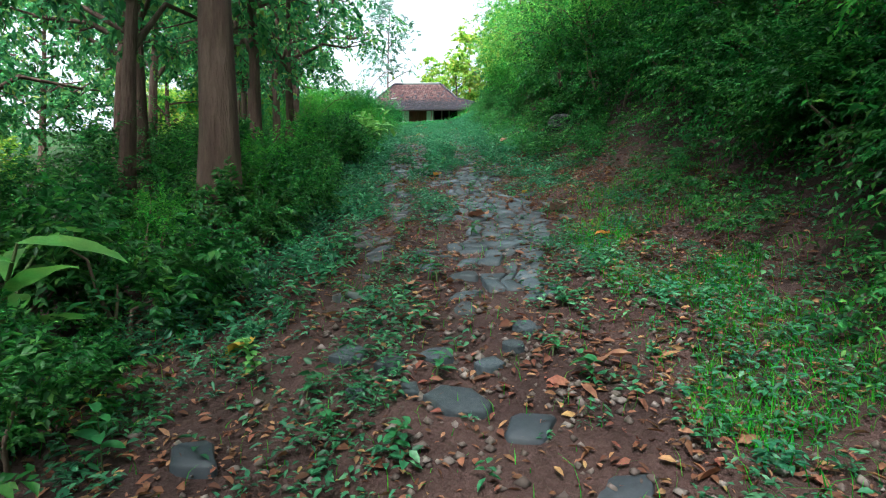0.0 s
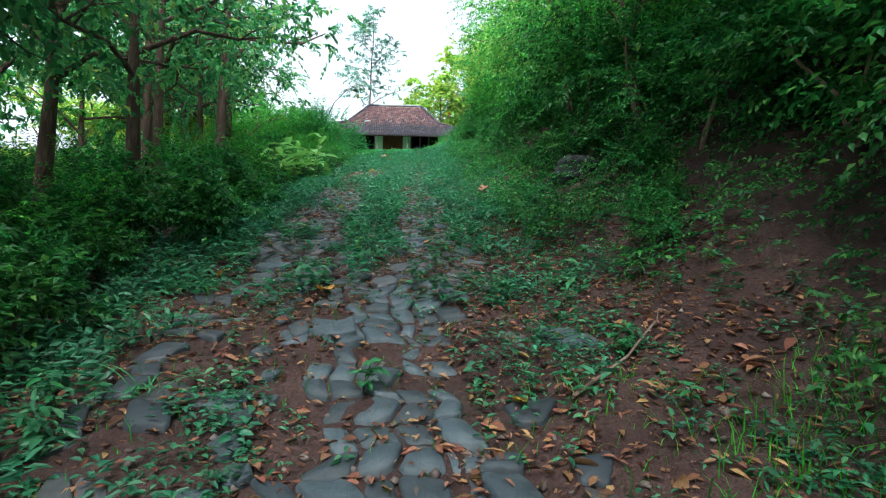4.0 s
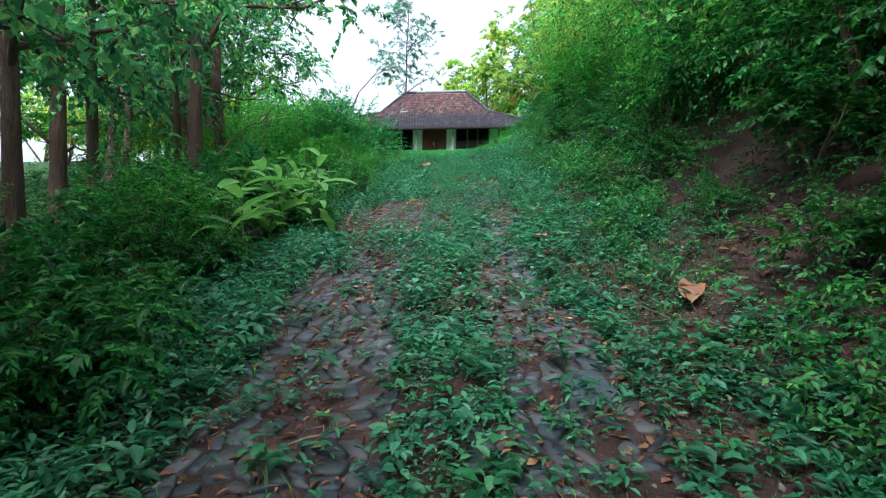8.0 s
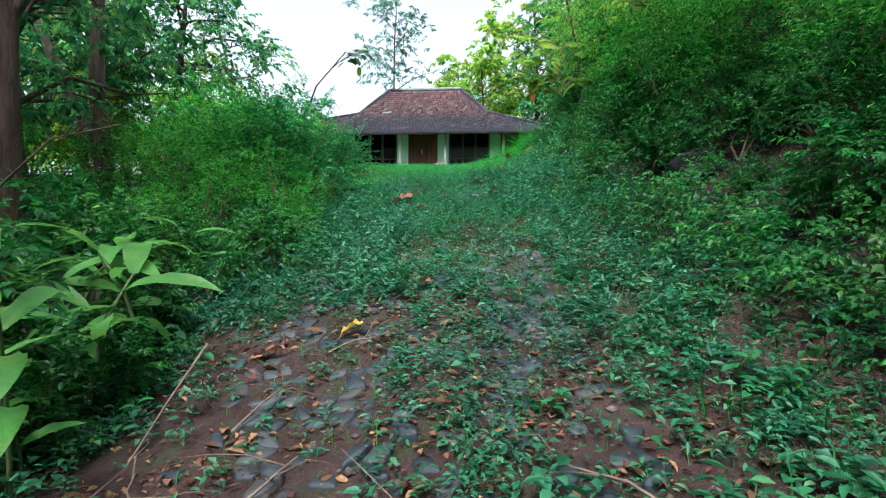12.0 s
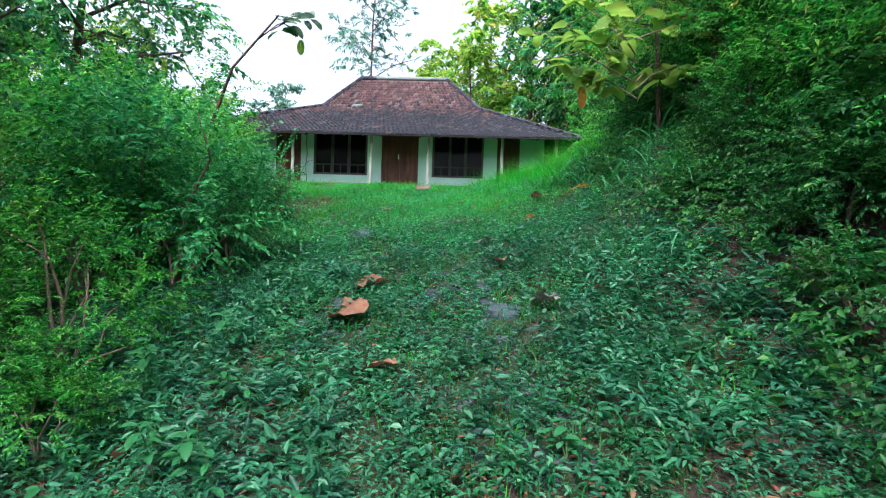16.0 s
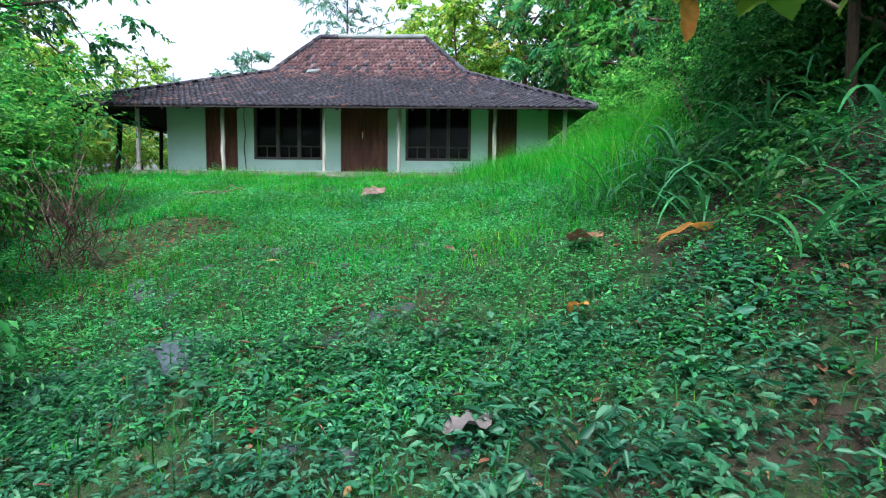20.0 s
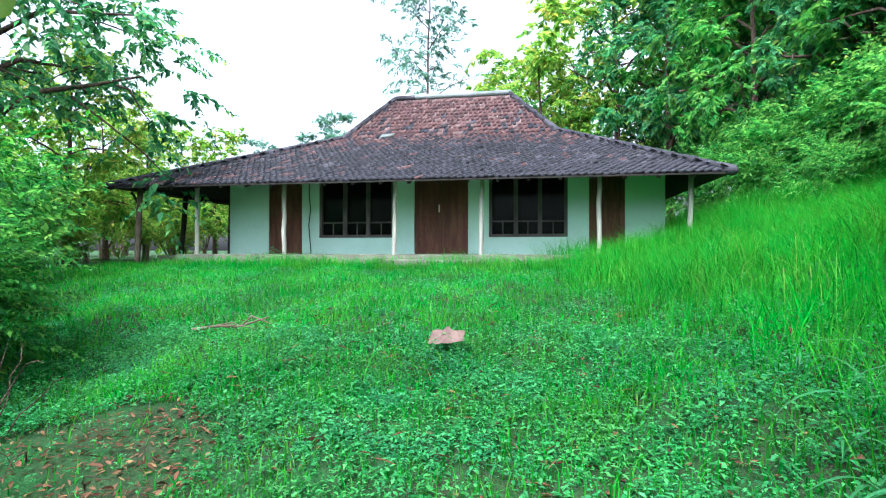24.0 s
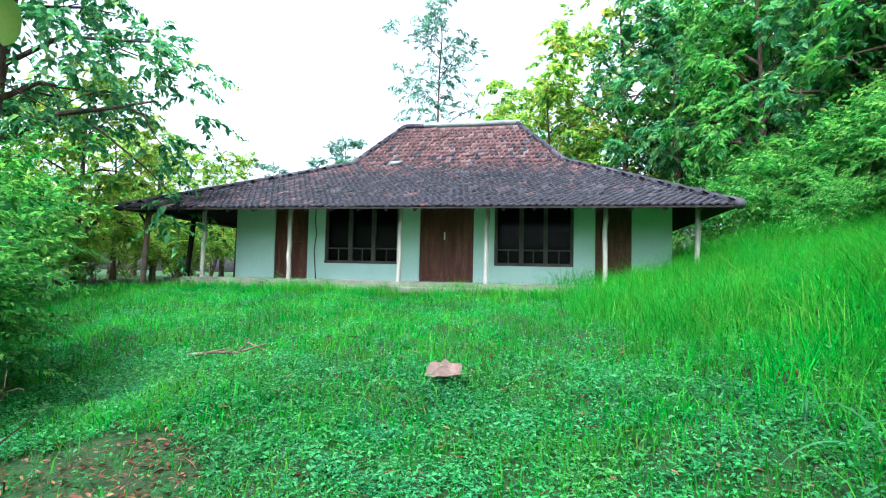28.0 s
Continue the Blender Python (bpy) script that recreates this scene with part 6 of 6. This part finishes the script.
verge_grass = new("grass", mesh_np("grass", *join([grass(30000, -0.5, 5.5, -23.5, -11.0, 0.05, 0.19, 0.0065, verge_band), grass(9000, 2.0, 6.5, -29.5, -19.0, 0.05, 0.16, 0.006, verge_band)]), L_SHADED_VERGE))
tagged(verge_grass, "fine grass along the foot of the bank, its green darkened for shade", "grass", kind="stuff")
tall_grass = new("grass", mesh_np("grass", *join([grass(62000, 2.2, 9.0, -11.5, -0.4, 0.18, 0.58, 0.0075, mound, 1.7), grass(9000, 5.1, 9.0, -1.0, 4.0, 0.25, 0.7, 0.011)]), L_GRASS))
tagged(tall_grass, "tall bright green grass on the rise beside the house", "grass", kind="stuff")

n = 52000
x, y, d = scatter(n, -38, -7, 3.0)
keep = rng.random(n) < np.where(y < -16, 0.97, 0.2) * np.where(patchy(x, y, 2.3, 4.0) > 0.45, 1.0, 0.35)
x, y = x[keep], y[keep]
n = len(x)
a = rng.uniform(0, 6.3, n)
L = rng.uniform(0.02, 0.075, n) * np.where(rng.random(n) < 0.08, 1.9, 1.0)
lit = leaf_set(np.stack([x, y, land(x, y) + rng.uniform(0.008, 0.03, n)], 1), np.stack([np.cos(a), np.sin(a), rng.normal(0, 0.2, n)], 1), np.array([0, 0, 1.0]) + 0.35 * rng.standard_normal((n, 3)), L, L * rng.uniform(0.25, 0.6, n), 6, 0.15)
n = 1300
a, r = rng.uniform(0, 6.3, n), np.sqrt(rng.random(n))
x, y = -0.35 + 0.9 * r * np.cos(a), -9.9 + 0.95 * r * np.sin(a)
a = rng.uniform(0, 6.3, n)
L = rng.uniform(0.02, 0.07, n)
heap = leaf_set(np.stack([x, y, land(x, y) + rng.uniform(0.01, 0.05, n)], 1), np.stack([np.cos(a), np.sin(a), rng.normal(0, 0.25, n)], 1), np.array([0, 0, 1.0]) + 0.35 * rng.standard_normal((n, 3)), L, L * rng.uniform(0.12, 0.4, n), 6, 0.15)
n = 6500
y = rng.uniform(-36.5, -26.5, n)
x = path_x(y) + rng.uniform(0.3, 3.0, n) * np.where(rng.random(n) < 0.25, -0.8, 1)
a = rng.uniform(0, 6.3, n)
L = rng.uniform(0.025, 0.085, n) * np.where(rng.random(n) < 0.06, 1.6, 1.0)
fall = leaf_set(np.stack([x, y, land(x, y) + rng.uniform(0.01, 0.035, n)], 1), np.stack([np.cos(a), np.sin(a), rng.normal(0, 0.22, n)], 1), np.array([0, 0, 1.0]) + 0.35 * rng.standard_normal((n, 3)), L, L * rng.uniform(0.2, 0.5, n), 6, 0.18)
n = 900
y = rng.uniform(-14.5, -6.5, n)
x = path_x(y) + rng.normal(0, 1.7, n)
tuft = patchy(x, y, 3.1, 8.0) > 0.55
x, y = x[tuft], y[tuft]
n = len(x)
a = rng.normal(0.6, 0.7, n)
L = rng.uniform(0.05, 0.17, n)
straw = leaf_set(np.stack([x, y, land(x, y) + rng.uniform(0.04, 0.11, n)], 1), np.stack([np.cos(a), np.sin(a), rng.normal(0, 0.2, n)], 1), np.array([0, 0, 1.0]) + 0.3 * rng.standard_normal((n, 3)), L, L * rng.uniform(0.05, 0.1, n), 4, 0.1)
lit = join([lit, heap, fall, straw])
litter = new("leaf_litter", mesh_np("leaf_litter", *lit, L_DRY))
tagged(litter, "scattered small brown dead leaves on the earth", "leaf litter", kind="stuff")


pebbles = []
for i in range(3600):
    y = rng.uniform(-38, -17) if i % 3 else rng.uniform(-37.5, -33)
    x = path_x(y) + rng.normal(0.3, 1.1)
    s = rng.uniform(0.008, 0.035)
    k = rand_dirs(6) * s * [1.2, 1.0, 0.7]
    p = np.array([x, y, float(land(x, y)) + s * 0.2])
    o = np.array([[1, 0, 0], [0, 1, 0], [-1, 0, 0], [0, -1, 0], [0, 0, 0.7], [0, 0, -0.7]]) * s * rng.uniform(0.7, 1.3, (6, 1))
    pebbles.append((p + o + k * 0.25, [np.array([[0, 1, 4], [1, 2, 4], [2, 3, 4], [3, 0, 4], [1, 0, 5], [2, 1, 5], [3, 2, 5], [0, 3, 5]])]))
PEBBLE = mat_island("pebble", [(0.0, (0.06, 0.04, 0.035)), (0.5, (0.13, 0.1, 0.085)), (1.0, (0.26, 0.22, 0.2))], 0.85, 30)
gravel = new("gravel", mesh_np("gravel", *join(pebbles), PEBBLE))
tagged(gravel, "loose grey and reddish pebbles in the earth of the path", "gravel", kind="stuff")


# ---------------------------------------------------------------- the old stone paving
def stone_mesh(seed, sx=1.0, sy=1.0):
    r = np.random.default_rng(seed)
    k = int(r.integers(4, 7))
    a = np.sort(np.linspace(0, 2 * np.pi, k, endpoint=False) + r.normal(0, 0.2, k))
    rad = r.uniform(0.85, 1.25, k)
    c = np.stack([np.cos(a) * rad * sx, np.sin(a) * rad * sy], 1)
    rings = [np.c_[c * 1.02, np.full(k, -0.35)], np.c_[c, np.full(k, 0.1)], np.c_[c * 0.9, 0.145 + r.normal(0, 0.015, k)]]
    v = np.concatenate(rings + [np.array([[0, 0, 0.15]])])
    i = np.arange(k)
    j = (i + 1) % k
    return v, [np.concatenate([np.stack([i, j, j + k, i + k], 1), np.stack([i + k, j + k, j + 2 * k, i + 2 * k], 1)]), np.stack([i + 2 * k, j + 2 * k, np.full(k, 3 * k)], 1)]


pavement = new("pavement")
tagged(pavement, "old path of uneven grey stones half sunk in red earth", "path", kind="structure")
stone_kinds = [stone_mesh(i) for i in range(12)]
stone_data = [mesh_np("stone", *s, STONE) for s in stone_kinds]


def slab(quad, lift):
    """One paving stone from its four corners on the ground: edges a little broken, the arris worn."""
    q = np.asarray(quad)
    c = q.mean(axis=0)
    ring = []
    for i in range(4):
        a, b = q[i], q[(i + 1) % 4]
        ring += [a + (b - a) * 0.14, a + (b - a) * (0.5 + rng.normal(0, 0.06)) + (c - (a + b) / 2) * rng.normal(0.02, 0.06), a + (b - a) * 0.86]
    ring = c + (np.array(ring) - c) * 0.9
    k = len(ring)
    z = lambda p, h: np.c_[p, land(p[:, 0], p[:, 1]) + h]
    inner = c + (ring - c) * 0.86
    v = np.concatenate([z(ring, -0.06), z(ring, lift - 0.012), z(inner, lift) + rng.normal(0, 0.002, (k, 3)), z(c[None], lift + 0.002)])
    v -= [c[0], c[1], 0]
    i = np.arange(k)
    j = (i + 1) % k
    return (c[0], c[1]), v, [np.concatenate([np.stack([i, j, j + k, i + k], 1), np.stack([i + k, j + k, j + 2 * k, i + 2 * k], 1)]), np.stack([i + 2 * k, j + 2 * k, np.full(k, 3 * k)], 1)]


rest, single = [], 0
for start, count, columns, steps in ((-37.6, 62, 15, (0.13, 0.24)), (-26.2, 190, 23, (0.08, 0.15))):
    ly = np.cumsum(rng.uniform(*steps, count)) + start
    lx = np.linspace(-1.5, 1.05, columns)
    gap = lx[1] - lx[0]
    LX = np.tile(lx, (len(ly), 1)) + np.where(np.arange(len(ly)) % 2, 0.25, -0.25)[:, None] * gap + rng.normal(0, 0.2 * gap, (len(ly), len(lx)))
    LY = np.tile(ly[:, None], (1, len(lx))) + rng.normal(0, 0.16 * steps[0] + 0.004, (len(ly), len(lx)))
    LX = LX + path_x(LY)
    for r in range(len(ly) - 1):
        for c in range(len(lx) - 1):
            y = ly[r]
            mid_d = (lx[c] + lx[c + 1]) / 2
            strip = bool(on_strip(np.array(y), np.array(mid_d)))
            keep = (0.1 if y < -34.9 else 0.7 if y < -33.6 else 0.96 if y < -17.5 else 0.3 if y < -10 else 0) * (1.0 if strip else 0.1 if y < -29 else 0.3)
            if mid_d < -0.3 and (y > -22 or y < -29):
                keep *= 0.45
            if y > -29 and patchy(path_x(y) + mid_d, y, 2.3, 9.0) < 0.42:
                keep *= 0.65 if y < -22.6 else 0.3
            if rng.random() > keep:
                continue
            quad = [(LX[r, c], LY[r, c]), (LX[r, c + 1], LY[r, c + 1]), (LX[r + 1, c + 1], LY[r + 1, c + 1]), (LX[r + 1, c], LY[r + 1, c])]
            (cx, cy), v, f = slab(quad, rng.uniform(0.002, 0.04) * (1.0 if columns < 20 else 0.75))
            if -35.8 < cy < -29.0 and abs(cx - path_x(cy)) < 0.8 and single < 295:
                ob = new("stone", mesh_np("stone", v - [0, 0, float(land(cx, cy))], f, STONE))
                ob.parent = pavement
                ob.location = (cx, cy, float(land(cx, cy)))
                single += 1
            else:
                rest.append((v + [cx, cy, 0], f))
tagged(part_np("stones", join(rest), STONES, pavement), kind="stuff")
FLAGS = [(3.89, -36.08, 0.15), (3.75, -35.6, 0.11), (3.5, -35.72, 0.1), (3.23, -35.58, 0.12), (4.3, -35.25, 0.09), (4.05, -35.7, 0.09), (3.65, -35.98, 0.07), (4.2, -35.5, 0.07), (3.35, -35.95, 0.06), (3.9, -25.0, 0.2), (3.0, -27.6, 0.2), (3.6, -30.0, 0.2), (2.6, -28.4, 0.16), (1.24, -11.92, 0.2), (1.42, -14.04, 0.14), (2.17, -13.75, 0.13), (2.75, -14.27, 0.15), (1.05, -12.9, 0.12), (5.15, -30.0, 0.22), (3.89, -27.1, 0.17), (3.92, -27.45, 0.14), (2.7, -27.2, 0.14), (2.09, -27.23, 0.13)]
for i, (x, y, s) in enumerate(FLAGS):
    ob = new("flagstone", stone_data[i % 12])
    ob.matrix_world = pose(x, y, float(land(x, y)) + 0.012, 13, rng.normal(0, 3), 0) @ pose(0, 0, 0, 0, 0, i * 47) @ Matrix.Diagonal((s, s * 0.85, 0.2, 1))
    ob.parent = pavement

# kerb rows: longer stones set on edge along both wheel tracks
for y0, y1, off in ((-32.8, -28.2, -0.62), (-28.6, -25.4, 0.62)):
    y = y0
    while y < y1:
        ln = rng.uniform(0.13, 0.24)
        x = path_x(y) + off + rng.normal(0, 0.025)
        ob = new("kerbstone", stone_data[rng.integers(12)])
        ob.matrix_world = pose(x, y + ln / 2, float(land(x, y)) + 0.004, 14, rng.normal(0, 3), rng.normal(3, 4)) @ Matrix.Diagonal((0.075, ln * 0.5, 0.24, 1))
        ob.parent = pavement
        y += ln + rng.uniform(0.01, 0.05)

# roof tiles along the front eaves, each by itself
u, v, w = near_axes
rot = Matrix((u, v, w)).transposed().to_4x4()
tv = tile_verts(np.zeros((1, 3)), np.array([1.0, 0, 0]), np.array([0, 1.0, 0]), np.array([0, 0, 1.0]), 0.0)[0]
one_red, one_dark = mesh_np("tile", tv, [tile_faces], TILE_RED, True), mesh_np("tile", tv, [tile_faces], TILE_DARK, True)
for p, r in near_tiles[:300]:
    ob = new("tile", one_red if r else one_dark)
    ob.parent = roof
    ob.matrix_world = Matrix.Translation(p) @ rot @ pose(0, 0, rng.normal(0, 0.006), 0, 0, rng.normal(0, 1.6))
if len(near_tiles) > 300:
    pts = np.array([p for p, r in near_tiles[300:]])
    tv = tile_verts(pts, u, v, w)
    tf = (tile_faces[None] + 18 * np.arange(len(pts))[:, None, None]).reshape(-1, 4)
    tagged(part_np("tiles", (tv.reshape(-1, 3), [tf]), TILE_DARK, roof, "moss-blackened clay roof tiles", True), kind="stuff")
